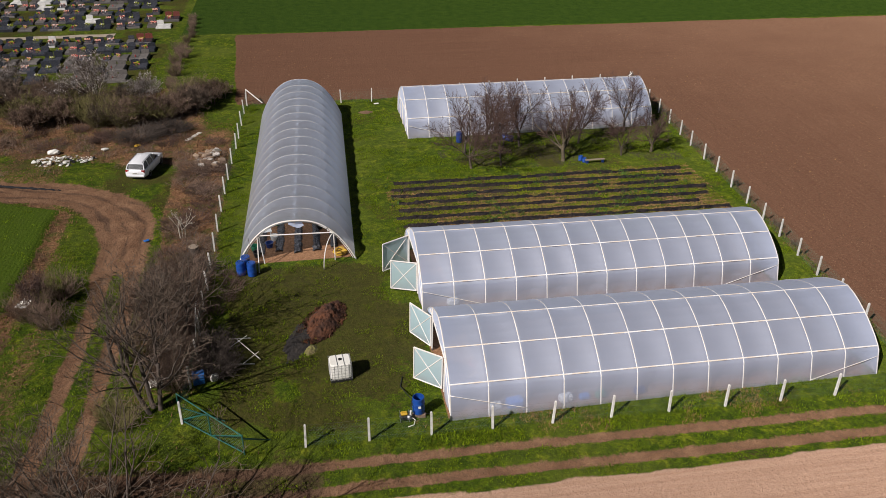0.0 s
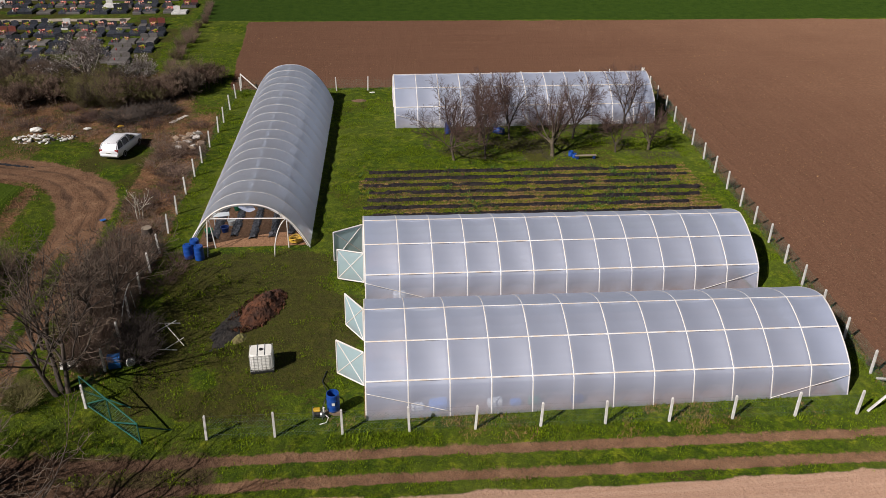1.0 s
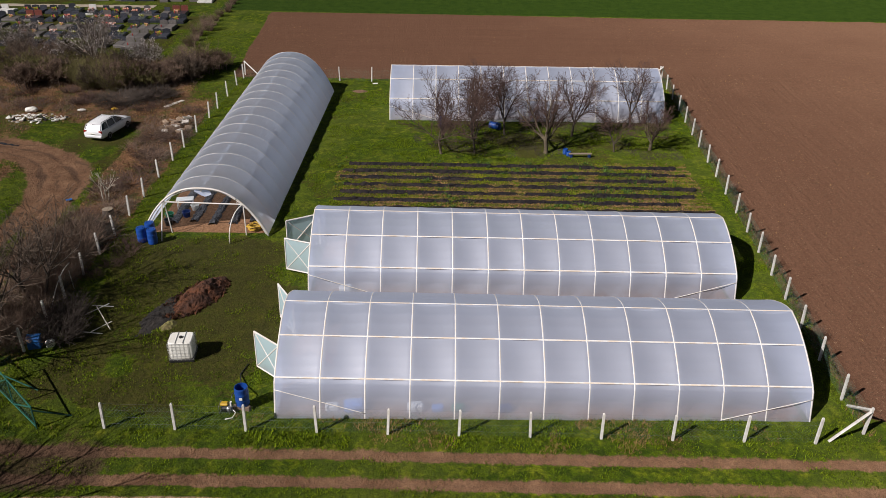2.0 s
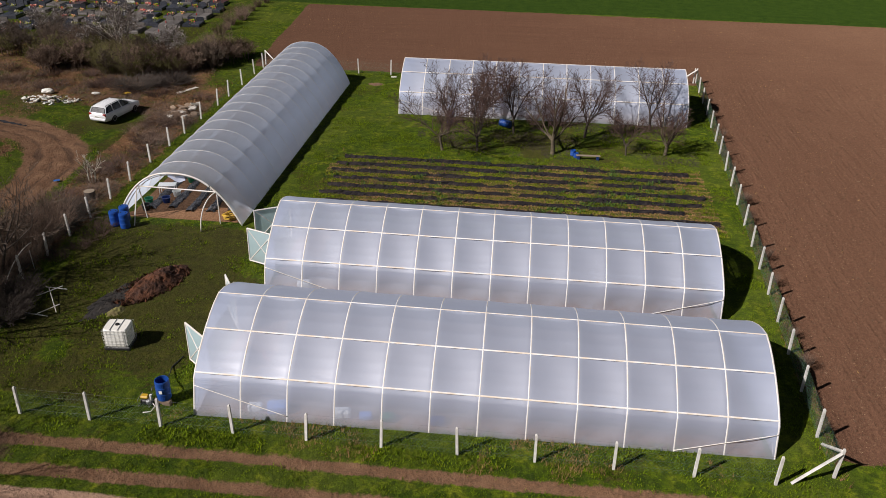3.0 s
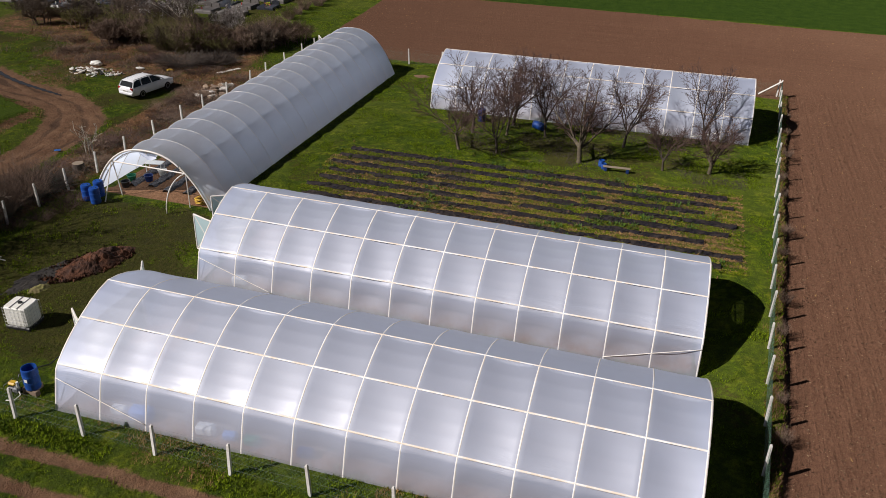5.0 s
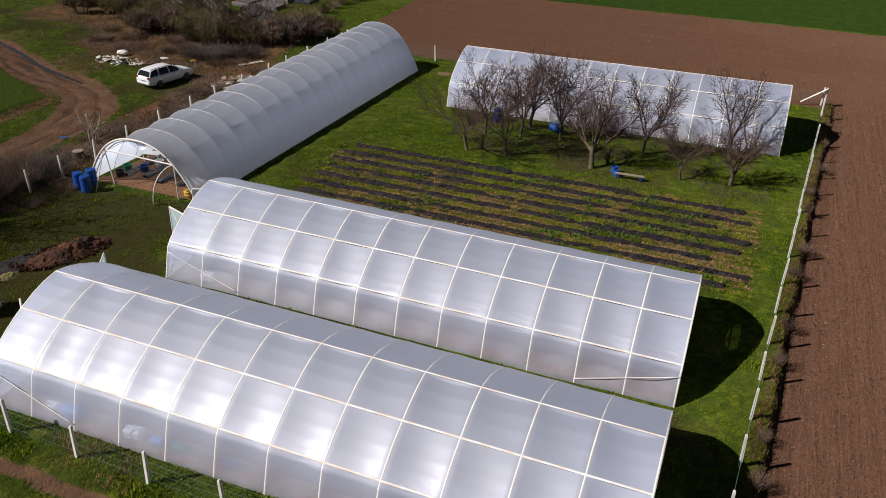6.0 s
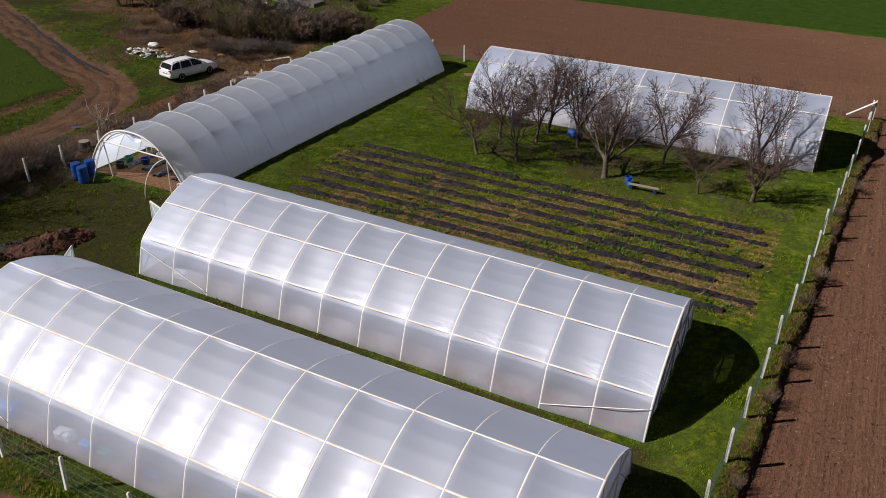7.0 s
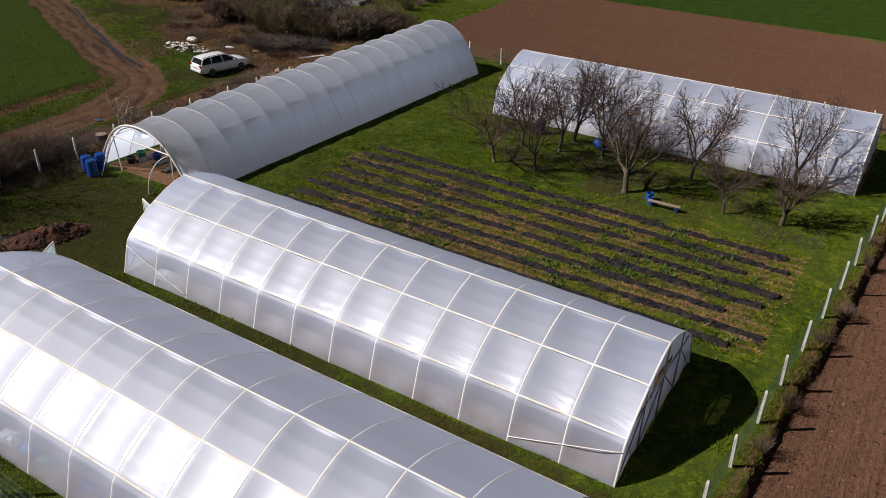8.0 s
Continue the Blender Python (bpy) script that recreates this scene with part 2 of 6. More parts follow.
# ---- building blocks ----
class Geo:
    """Vertices and faces of one mesh in the making."""

    def __init__(self):
        self.v, self.f = [], []

    def add(self, v, f, m=None):
        n = len(self.v)
        self.v += [tuple(m @ Vector(p)) for p in v] if m is not None else [tuple(p) for p in v]
        self.f += [tuple(i + n for i in q) for q in f]
        return self

    def box(self, sx, sy, sz, m=None, e=0.0):
        """A box on z = 0 with chamfered edges."""
        e = e or min(sx, sy, sz) * 0.08
        v, at = [], {}
        for a in (-1, 1):
            for b in (-1, 1):
                for c in (-1, 1):
                    x, y, z = a * sx / 2, b * sy / 2, c * sz / 2 + sz / 2
                    for k, p in enumerate(((x, y - b * e, z - c * e), (x - a * e, y, z - c * e), (x - a * e, y - b * e, z))):
                        at[a, b, c, k] = len(v)
                        v.append(p)
        f = []
        s = (-1, 1)
        for a in s:
            f.append([at[a, b, c, 0] for b, c in ((-1, -1), (1, -1), (1, 1), (-1, 1))])
            f.append([at[b, a, c, 1] for b, c in ((-1, -1), (1, -1), (1, 1), (-1, 1))])
            f.append([at[b, c, a, 2] for b, c in ((-1, -1), (1, -1), (1, 1), (-1, 1))])
            for b in s:
                f.append([at[a, b, -1, 0], at[a, b, 1, 0], at[a, b, 1, 1], at[a, b, -1, 1]])
                f.append([at[a, -1, b, 0], at[a, 1, b, 0], at[a, 1, b, 2], at[a, -1, b, 2]])
                f.append([at[-1, a, b, 1], at[1, a, b, 1], at[1, a, b, 2], at[-1, a, b, 2]])
                for c in s:
                    f.append([at[a, b, c, k] for k in range(3)])
        return self.add(v, f, m)

    def tube(self, pts, radii, sides=6, m=None, cap=True):
        pts = [Vector(p) for p in pts]
        if isinstance(radii, (int, float)):
            radii = [radii] * len(pts)
        v, f = [], []
        for i, p in enumerate(pts):
            d = (pts[min(i + 1, len(pts) - 1)] - pts[max(i - 1, 0)]).normalized()
            u = d.cross(Vector((0.31, 0.87, 0.38)) if abs(d.z) > 0.6 else Vector((0, 0, 1))).normalized()
            w = d.cross(u)
            for k in range(sides):
                a = 2 * math.pi * k / sides
                v.append(p + radii[i] * (math.cos(a) * u + math.sin(a) * w))
        for i in range(len(pts) - 1):
            for k in range(sides):
                j = (k + 1) % sides
                f.append((i * sides + k, i * sides + j, (i + 1) * sides + j, (i + 1) * sides + k))
        if cap:
            f.append(tuple(range(sides)))
            f.append(tuple(range((len(pts) - 1) * sides, len(pts) * sides)))
        return self.add(v, f, m)

    def lathe(self, rows, sides=20, m=None, cap=True):
        v = [(r * math.cos(2 * math.pi * k / sides), r * math.sin(2 * math.pi * k / sides), z) for r, z in rows for k in range(sides)]
        f = [(i * sides + k, i * sides + (k + 1) % sides, (i + 1) * sides + (k + 1) % sides, (i + 1) * sides + k) for i in range(len(rows) - 1) for k in range(sides)]
        if cap:
            f += [tuple(range(sides)), tuple(range((len(rows) - 1) * sides, len(rows) * sides))]
        return self.add(v, f, m)

    def grid(self, rows, m=None, close=False):
        """A sheet from equal rows of points."""
        n = len(rows[0])
        f = [(i * n + k, i * n + k + 1, (i + 1) * n + k + 1, (i + 1) * n + k) for i in range(len(rows) - 1) for k in range(n - 1)]
        return self.add([p for r in rows for p in r], f, m)


def mesh_of(name, geo, material, smooth=False, tidy=True):
    me = bpy.data.meshes.new(name)
    me.from_pydata(geo.v, [], geo.f)
    if tidy:
        bm = bmesh.new()
        bm.from_mesh(me)
        bmesh.ops.recalc_face_normals(bm, faces=bm.faces)
        bm.to_mesh(me)
        bm.free()
    if smooth:
        me.polygons.foreach_set("use_smooth", [True] * len(me.polygons))
    me.materials.append(material)
    return me


def part(name, geo, material, parent, label="", smooth=False, tidy=True):
    """ONE mesh object under a thing or a part."""
    ob = new(name, geo if isinstance(geo, bpy.types.Mesh) else mesh_of(name, geo, material, smooth, tidy))
    ob.parent = parent
    return tagged(ob, label)


def thing(name, label, category, group="", m=None, kind=""):
    ob = new(name)
    ob.matrix_world = m or Matrix()
    return tagged(ob, label, category, group, kind)


def solid(name, geo, material, label, category="", group="", kind="", smooth=False, m=None, tidy=True):
    ob = new(name, mesh_of(name, geo, material, smooth, tidy))
    ob.matrix_world = m or Matrix()
    return tagged(ob, label, category, group, kind)


def hashed(ix, iy, seed):
    h = np.sin(ix * 127.1 + iy * 311.7 + seed * 74.7) * 43758.5453
    return h - np.floor(h)


def value_noise(x, y, scale, seed=0, octaves=3):
    """Smooth noise, 0 to 1, on arrays."""
    out, amp, total = 0.0, 1.0, 0.0
    for k in range(octaves):
        gx, gy = np.asarray(x) / scale, np.asarray(y) / scale
        ix, iy = np.floor(gx), np.floor(gy)
        fx, fy = gx - ix, gy - iy
        fx, fy = fx * fx * (3 - 2 * fx), fy * fy * (3 - 2 * fy)
        n = (hashed(ix, iy, seed + k) * (1 - fx) + hashed(ix + 1, iy, seed + k) * fx) * (1 - fy)
        n = n + (hashed(ix, iy + 1, seed + k) * (1 - fx) + hashed(ix + 1, iy + 1, seed + k) * fx) * fy
        out, total, amp, scale = out + amp * n, total + amp, amp * 0.5, scale * 0.5
    return out / total


def step(lo, hi, x):
    t = np.clip((x - lo) / (hi - lo), 0, 1)
    return t * t * (3 - 2 * t)


def away(x, y, line):
    """Distance from a line of points, and how far along it the nearest place lies."""
    best, along, run = np.full(np.shape(x), 1e9), np.zeros(np.shape(x)), 0.0
    for (ax, ay), (bx, by) in zip(line, line[1:]):
        dx, dy = bx - ax, by - ay
        size = math.hypot(dx, dy)
        t = np.clip(((x - ax) * dx + (y - ay) * dy) / size**2, 0, 1)
        d = np.hypot(x - ax - t * dx, y - ay - t * dy)
        along = np.where(d < best, run + t * size, along)
        best = np.minimum(best, d)
        run += size
    return best, along


# ---- ground ----
def smooth_line(points, n=6):
    out = []
    p = [points[0], *points, points[-1]]
    for a, b, c, d in zip(p, p[1:], p[2:], p[3:]):
        for k in range(n):
            t = k / n
            out.append(tuple(0.5 * (2 * b[i] + (c[i] - a[i]) * t + (2 * a[i] - 5 * b[i] + 4 * c[i] - d[i]) * t * t + (3 * b[i] - a[i] - 3 * c[i] + d[i]) * t**3) for i in (0, 1)))
    return [*out, points[-1]]


LANE = smooth_line([(-17, 18), (-14.4, 25), (-13.0, 32), (-12.9, 38), (-12.8, 45), (-12.9, 50), (-13.2, 54), (-14.2, 57.6), (-16.6, 60.6), (-19.8, 62.2), (-24.4, 63.8), (-31.0, 66.8), (-37, 69.4), (-46.5, 73.4), (-80, 90), (-160, 130)])
TRACK = smooth_line([(-14, 29.3), (-8, 28.55), (0, 28.35), (10, 28.25), (27, 27.95), (60, 27.5), (200, 26)])


WATER = smooth_line([(-19.8, 63.4), (-22.4, 64.2), (-26.2, 65.5), (-30.6, 67.7), (-35.6, 69.9), (-40.6, 72.6), (-45.3, 74.6)], 12)


def fence_east(y):
    return 31.5 + (y - 32.9) * 0.0733


def ground_masks(x, y):
    """How much of each cover lies at a place: 0 to 1."""
    jit = value_noise(x, y, 2.2, 3) - 0.5
    jit2 = value_noise(x, y, 0.9, 5) - 0.5
    m = {}
    east = np.minimum(x - fence_east(y) - 0.55, y - 31.5 - (x - 32) * 0.02)
    north = np.minimum(y - 81.6, x + 7.3 + (y - 85.5) * 0.055)
    field = np.maximum(east, north)
    field = np.minimum(field, 110.2 - (x + 8) * 0.018 - y)
    m["soil"] = step(-0.35, 0.35, field + 0.5 * jit)
    m["tan"] = step(-0.3, 0.3, 26.45 - (x - 14) * 0.006 - y + 0.5 * jit) * step(-8, -3, x + 4 * jit)
    crop = np.minimum(y - 110.5 + (x + 8) * 0.018, x + 15.5)
    west = np.minimum(-18.9 - x + 0.4 * jit, 58.9 - 0.44 * (x + 18.7) - y)
    west = np.minimum(west, y - 30)
    m["west"] = step(-0.45, 0.45, west) * step(62, 56, y)
    m["ledge"] = step(-0.02, 0.26, east + 0.35 * jit) * step(0, 1, y - 31) * step(85.5, 78.5, y)
    m["crop"] = np.maximum.reduce([step(-0.4, 0.4, crop), step(-0.4, 0.4, west)])
    wx, wy = x + (0.4 + 0.7 * step(44, 52, y)) * (value_noise(x, y, 4.0, 91) - 0.5), y + 1.1 * (value_noise(x, y, 4.0, 92) - 0.5)
    d, run = away(wx, wy, LANE)
    ruts = np.exp(-(((d - 0.95) / (0.30 + 0.3 * value_noise(x, y, 2.6, 93))) ** 2))
    muddy = step(29, 36, run)
    many = 0.5 + 0.5 * np.cos(d * 6.0 + 9.0 * value_noise(x, y, 4, 55)) * (0.1 + 0.9 * value_noise(x, y, 1.8, 56))
    dirt = ruts * 1.15 * (1 - 0.35 * muddy) + muddy * np.exp(-((d / 1.9) ** 4)) * (0.80 + 0.20 * many)
    dirt = dirt + np.exp(-((d / 2.2) ** 2)) * (0.12 + 0.16 * muddy)
    d2, run2 = away(x, y, TRACK)
    ruts2 = np.exp(-(((d2 - 0.78) / 0.36) ** 2)) * (1 - 0.15 * jit)
    open_end = step(11, 4, run2) * np.exp(-((d2 / 2.4) ** 2)) * 0.6
    m["track"] = np.clip(np.maximum(dirt, ruts2 + open_end) + 0.35 * jit2, 0, 1)
    m["mud"] = np.clip(muddy * np.exp(-((d / 2.1) ** 4)) * (0.95 - 1.2 * many + 0.6 * jit) + 0.15 * jit2, 0, 1)
    # Junction mud, with the shade of the southern trees put into its colour.
    shaded_mud = step(17, 10, run2) * np.exp(-((d2 / 1.7) ** 4)) * 0.8
    m["mud"] = np.maximum(m["mud"], np.maximum(open_end, shaded_mud) * (1.1 + 1.4 * jit))
    strip = step(-11.4, -10.6, x + jit) * step(-6.6, -7.4, x + 0.7 * jit) * (0.45 + 0.55 * step(40, 46, y)) * step(33, 36, y) * step(79, 70, y)
    wild = np.maximum(step(-31, -26, x + 3 * jit), 0.75 * step(75, 79, y + 3 * jit) * step(-46, -40, x)) * step(66.5, 69.5, y + 0.25 * (x + 16) + 2 * jit) * step(90, 86, y) * step(-8.5, -11.5, x + 0.2 * (y - 78) + jit)
    bank = np.exp(-((away(x, y, [(-18.6, 40), (-18.4, 50), (-18.6, 58), (-21, 60.5)])[0] / 0.9) ** 2))
    sw = step(-2, -7, x + 3 * jit) * step(33, 30, y) * 0.2
    verge = np.exp(-(((x - fence_east(y) - 0.4) / 0.3) ** 2)) * step(30.5, 32, y) * step(82, 80, y) * 0.55
    patch = step(0.47, 0.62, value_noise(x, y, 6, 21)) * step(-14.6, -16.2, x) * step(80, 70, y) * 0.5
    row = np.exp(-(((y - 55.6) / 5.2) ** 6)) * step(5, 7, x) * step(31.5, 30, x) * 0.50
    m["dry"] = np.clip(np.maximum.reduce([strip, wild, bank, sw, verge, patch, row]) + 0.5 * jit2 * (strip + wild + row + bank), 0, 1) * (1 - m["crop"])
    yard = step(-6.5, -5, x) * step(6, 3, x) * step(31, 33, y) * step(49, 46, y)
    front = np.exp(-(((y - 46.9) / 1.3) ** 2)) * step(-4.5, -3, x) * step(3, 1.5, x)
    # Worn grass, with the western trees' shade on the yard mixed into it.
    m["worn"] = np.clip(yard * (0.75 + 1.3 * jit) + front * 0.8 + 0.5 * step(0.58, 0.72, value_noise(x, y, 5, 8)) * step(-7, -6, x), 0, 1)
    gap = step(39.3, 39.7, y) * step(41.5, 41.1, y) * step(5, 7, x) * step(30, 29, x)
    m["worn"] = np.clip(m["worn"] + gap * (0.5 + 1.2 * jit), 0, 1)
    litter = step(61.2, 63.5, y + 1.5 * jit) * step(70.4, 69.6, y) * step(10.5, 13, x + jit) * step(32.5, 30.5, x + jit)
    m["worn"] = np.clip(m["worn"] + litter * (0.5 + 0.9 * jit), 0, 1)
    m["worn"] = np.clip(m["worn"] + step(84, 90, y) * step(-15.5, -17, x) * step(142, 138, y) * (0.5 + 1.2 * jit), 0, 1)
    m["worn"] = np.clip(m["worn"] + step(-7.5, -9, x) * step(54, 60, y) * step(82, 78, y) * (0.42 + 1.4 * jit), 0, 1)
    inside = np.zeros(np.shape(x))
    for x0, x1, y0, y1 in ((5.9, 29.3, 31.6, 39.3), (6.0, 29.3, 41.8, 49.1), (9.0, 32.4, 70.5, 78.2)):
        inside = np.maximum(inside, (x > x0) * (x < x1) * (y > y0) * (y < y1))
    inside = np.maximum(inside, (x > -4.95 + (y - 48.4) * 0.027) * (x < 2.2 + (y - 48.4) * 0.027) * (y > 48.6) * (y < 77.4))
    m["inside"] = inside * 1.0
    return m


def ground_height(x, y, m=None):
    m = m or ground_masks(x, y)
    z = 0.05 * (value_noise(x, y, 3.0, 11) - 0.6) + 0.04 * (value_noise(x, y, 0.7, 12, 2) - 0.6)
    z = z - 0.09 * m["track"] - 0.10 * m["mud"] + 0.26 * m["west"] - 0.36 * m["ledge"]
    z = z + m["soil"] * 0.09 * (value_noise(x, y, 0.6, 14, 2) - 0.6) + m["dry"] * 0.06 * (value_noise(x, y, 1.1, 15) - 0.5)
    z = z - 0.16 * np.exp(-((away(x, y, WATER)[0] / (0.22 + 0.5 * value_noise(x, y, 1.7, 71))) ** 2))
    # the yard falls a little towards the east end of the middle tunnel
    dip = 0.34 * step(7, 29.5, x) * step(31.3, 29.7, x) * step(39.6, 40.6, y) * step(50.6, 49.4, y)
    return np.where(m["inside"] > 0.5, 0.0, z) - dip


def spread(parts):
    out = []
    for a, b, s in parts:
        out.append(np.arange(a, b, s))
    return np.concatenate([*out, [parts[-1][1]]])


def far_steps(near, far, n):
    return np.geomspace(near, far, n)


gx = np.concatenate([-far_steps(2500, 66, 14), spread([(-65, -42, 0.8), (-42, -11, 0.24), (-11, 31, 0.32), (31, 36.6, 0.15), (36.6, 38, 0.35), (38, 80, 0.8)]), far_steps(84, 2500, 14)])
gy = np.concatenate([-far_steps(2500, 5, 12), spread([(0, 22, 1.5), (22, 50, 0.32), (50, 76, 0.24), (76, 84, 0.32), (84, 140, 0.8)]), far_steps(144, 2500, 14)])
GX, GY = np.meshgrid(gx, gy)
masks = ground_masks(GX, GY)
GZ = ground_height(GX, GY, masks)
nx, ny = len(gx), len(gy)
idx = np.arange(nx * ny).reshape(ny, nx)
quads = np.stack([idx[:-1, :-1], idx[:-1, 1:], idx[1:, 1:], idx[1:, :-1]], -1).reshape(-1, 4)
gm = bpy.data.meshes.new("ground")
gm.from_pydata(np.stack([GX, GY, GZ], -1).reshape(-1, 3).tolist(), [], quads.tolist())
gm.polygons.foreach_set("use_smooth", [True] * len(gm.polygons))
for key, values in masks.items():
    if key in ("west", "ledge"):
        continue
    gm.attributes.new(key, "FLOAT", "POINT").data.foreach_set("value", np.asarray(values, dtype=np.float32).ravel())


def ground_material():
    m, nt, bsdf = nodes_of("ground_cover")
    co = place(nt, True)
    broad, mid, fine, grit = (noise_of(nt, co, s, d) for s, d in ((0.12, 3), (0.9, 4), (5.0, 4), (22.0, 3)))

    def cover(name, edge=0.5):
        a = nt.nodes.new("ShaderNodeAttribute")
        a.attribute_name = name
        x = maths(nt, "MULTIPLY_ADD", maths(nt, "SUBTRACT", mid, 0.5), edge, a.outputs["Fac"])
        x = maths(nt, "MULTIPLY_ADD", maths(nt, "SUBTRACT", fine, 0.5), edge, x)
        r = nt.nodes.new("ShaderNodeMapRange")
        r.interpolation_type = "SMOOTHSTEP"
        r.inputs["From Min"].default_value, r.inputs["From Max"].default_value = 0.36, 0.64
        nt.links.new(x, r.inputs["Value"])
        return r.outputs["Result"]

    clump = noise_of(nt, co, 2.1, 3)
    turf = ramp(nt, mid, [(0.30, (0.036, 0.062, 0.004)), (0.5, (0.080, 0.118, 0.006)), (0.68, (0.185, 0.208, 0.012))])
    turf = mixed(nt, ramp(nt, clump, [(0.40, (0.8, 0.8, 0.8)), (0.56, (0, 0, 0))]), turf, (0.020, 0.042, 0.004))
    turf = mixed(nt, ramp(nt, fine, [(0.40, (0, 0, 0)), (0.66, (0.75, 0.75, 0.75))]), turf, (0.036, 0.052, 0.009))
    turf = mixed(nt, ramp(nt, broad, [(0.45, (0, 0, 0)), (0.7, (0.5, 0.5, 0.5))]), turf, (0.115, 0.130, 0.022))
    # Dark tones carry tree shade on the yard besides worn turf.
    worn = ramp(nt, fine, [(0.3, (0.027, 0.024, 0.008)), (0.7, (0.070, 0.054, 0.018))])
    col = mixed(nt, maths(nt, "MULTIPLY", cover("worn", 0.9), 0.75), turf, worn)
    rows = node(nt, "TexWave", Scale=1.1, Distortion=1.6, Detail=2.0)
    rows.bands_direction = "X"
    nt.links.new(co, rows.inputs["Vector"])
    crop = mixed(nt, rows.outputs["Fac"], (0.046, 0.080, 0.006), (0.064, 0.098, 0.008))
    crop = mixed(nt, ramp(nt, mid, [(0.4, (0, 0, 0)), (0.8, (0.5, 0.5, 0.5))]), crop, (0.062, 0.085, 0.014))
    up = nt.nodes.new("ShaderNodeSeparateXYZ")
    nt.links.new(co, up.inputs[0])
    sown = mixed(nt, ramp(nt, maths(nt, "MULTIPLY_ADD", mid, 0.5, maths(nt, "MULTIPLY", fine, 0.5)), [(0.35, (0, 0, 0)), (0.65, (1, 1, 1))]), (0.016, 0.038, 0.004), (0.040, 0.070, 0.008))
    crop = mixed(nt, maths(nt, "GREATER_THAN", up.outputs["Y"], 104.0), crop, sown)
    col = mixed(nt, cover("crop"), col, crop)
    dry = ramp(nt, fine, [(0.25, (0.085, 0.040, 0.022)), (0.5, (0.195, 0.102, 0.054)), (0.75, (0.36, 0.215, 0.112))])
    dry = mixed(nt, ramp(nt, noise_of(nt, co, 0.35, 4), [(0.42, (0, 0, 0)), (0.60, (0.8, 0.8, 0.8))]), dry, (0.085, 0.052, 0.032))
    dry = mixed(nt, ramp(nt, mid, [(0.50, (0, 0, 0)), (0.62, (0.7, 0.7, 0.7))]), dry, (0.062, 0.080, 0.014))
    col = mixed(nt, cover("dry", 0.9), col, dry)
    sep = nt.nodes.new("ShaderNodeSeparateXYZ")
    nt.links.new(co, sep.inputs[0])
    along = noise_of(nt, place(nt, True, (5.0, 0.16, 1.0)), 0.8, 4)
    cross = noise_of(nt, place(nt, True, (0.10, 2.2, 1.0)), 0.8, 4)
    turned = maths(nt, "MULTIPLY", maths(nt, "SUBTRACT", sep.outputs["Y"], 82.0), 0.12, clamp=True)
    streak = maths(nt, "MULTIPLY_ADD", maths(nt, "SUBTRACT", cross, along), turned, along)
    drill = node(nt, "TexWave", Scale=0.5, Distortion=3.0, Detail=3.0)
    drill.inputs["Detail Scale"].default_value = 0.35
    drill.bands_direction = "X"
    nt.links.new(place(nt, True, (1.0, 0.35, 1.0)), drill.inputs["Vector"])
    lined = maths(nt, "MULTIPLY", drill.outputs["Fac"], maths(nt, "SUBTRACT", 1.0, turned, clamp=True))
    streak = maths(nt, "MULTIPLY_ADD", lined, 0.05, maths(nt, "MULTIPLY", streak, 0.95))
    soil = ramp(nt, streak, [(0.25, (0.126, 0.064, 0.039)), (0.75, (0.160, 0.084, 0.052))])
    pale = maths(nt, "MULTIPLY_ADD", sep.outputs["Y"], 0.006, maths(nt, "MULTIPLY_ADD", sep.outputs["X"], 0.012, maths(nt, "MULTIPLY_ADD", broad, 0.6, -1.2)), clamp=True)
    soil = mixed(nt, pale, soil, (0.25, 0.142, 0.086))
    soil = mixed(nt, ramp(nt, noise_of(nt, co, 2.6, 2), [(0.70, (0, 0, 0)), (0.74, (0.8, 0.8, 0.8))]), soil, (0.30, 0.22, 0.13))
    soil = mixed(nt, ramp(nt, fine, [(0.35, (0.5, 0.5, 0.5)), (0.6, (0, 0, 0))]), soil, (0.085, 0.042, 0.025))
    soil = mixed(nt, ramp(nt, noise_of(nt, co, 9.0, 2), [(0.70, (0, 0, 0)), (0.73, (0.75, 0.75, 0.75))]), soil, (0.42, 0.31, 0.19))
    col = mixed(nt, cover("soil", 0.35), col, soil)
    furrow = noise_of(nt, place(nt, True, (0.12, 4.0, 1.0)), 1.0, 4)
    tan = ramp(nt, furrow, [(0.3, (0.35, 0.218, 0.150)), (0.7, (0.46, 0.305, 0.215))])
    tan = mixed(nt, ramp(nt, fine, [(0.35, (0.5, 0.5, 0.5)), (0.65, (0, 0, 0))]), tan, (0.36, 0.22, 0.145))
    col = mixed(nt, cover("tan", 0.35), col, tan)
    dirt = ramp(nt, mid, [(0.3, (0.150, 0.078, 0.044)), (0.7, (0.28, 0.160, 0.092))])
    dirt = mixed(nt, ramp(nt, fine, [(0.35, (0.5, 0.5, 0.5)), (0.7, (0, 0, 0))]), dirt, (0.115, 0.072, 0.046))
    col = mixed(nt, cover("track", 0.55), col, dirt)
    mud = ramp(nt, mid, [(0.3, (0.055, 0.033, 0.023)), (0.7, (0.105, 0.063, 0.041))])
    col = mixed(nt, maths(nt, "MULTIPLY", cover("mud", 0.6), 0.8), col, mud)
    floor = ramp(nt, fine, [(0.3, (0.19, 0.098, 0.052)), (0.7, (0.33, 0.185, 0.100))])
    col = mixed(nt, cover("inside", 0.0), col, floor)
    col = mixed(nt, 0.7, col, ramp(nt, grit, [(0.28, (0.22, 0.22, 0.22)), (0.72, (0.74, 0.74, 0.74))]), "OVERLAY")
    nt.links.new(col, bsdf.inputs["Base Color"])
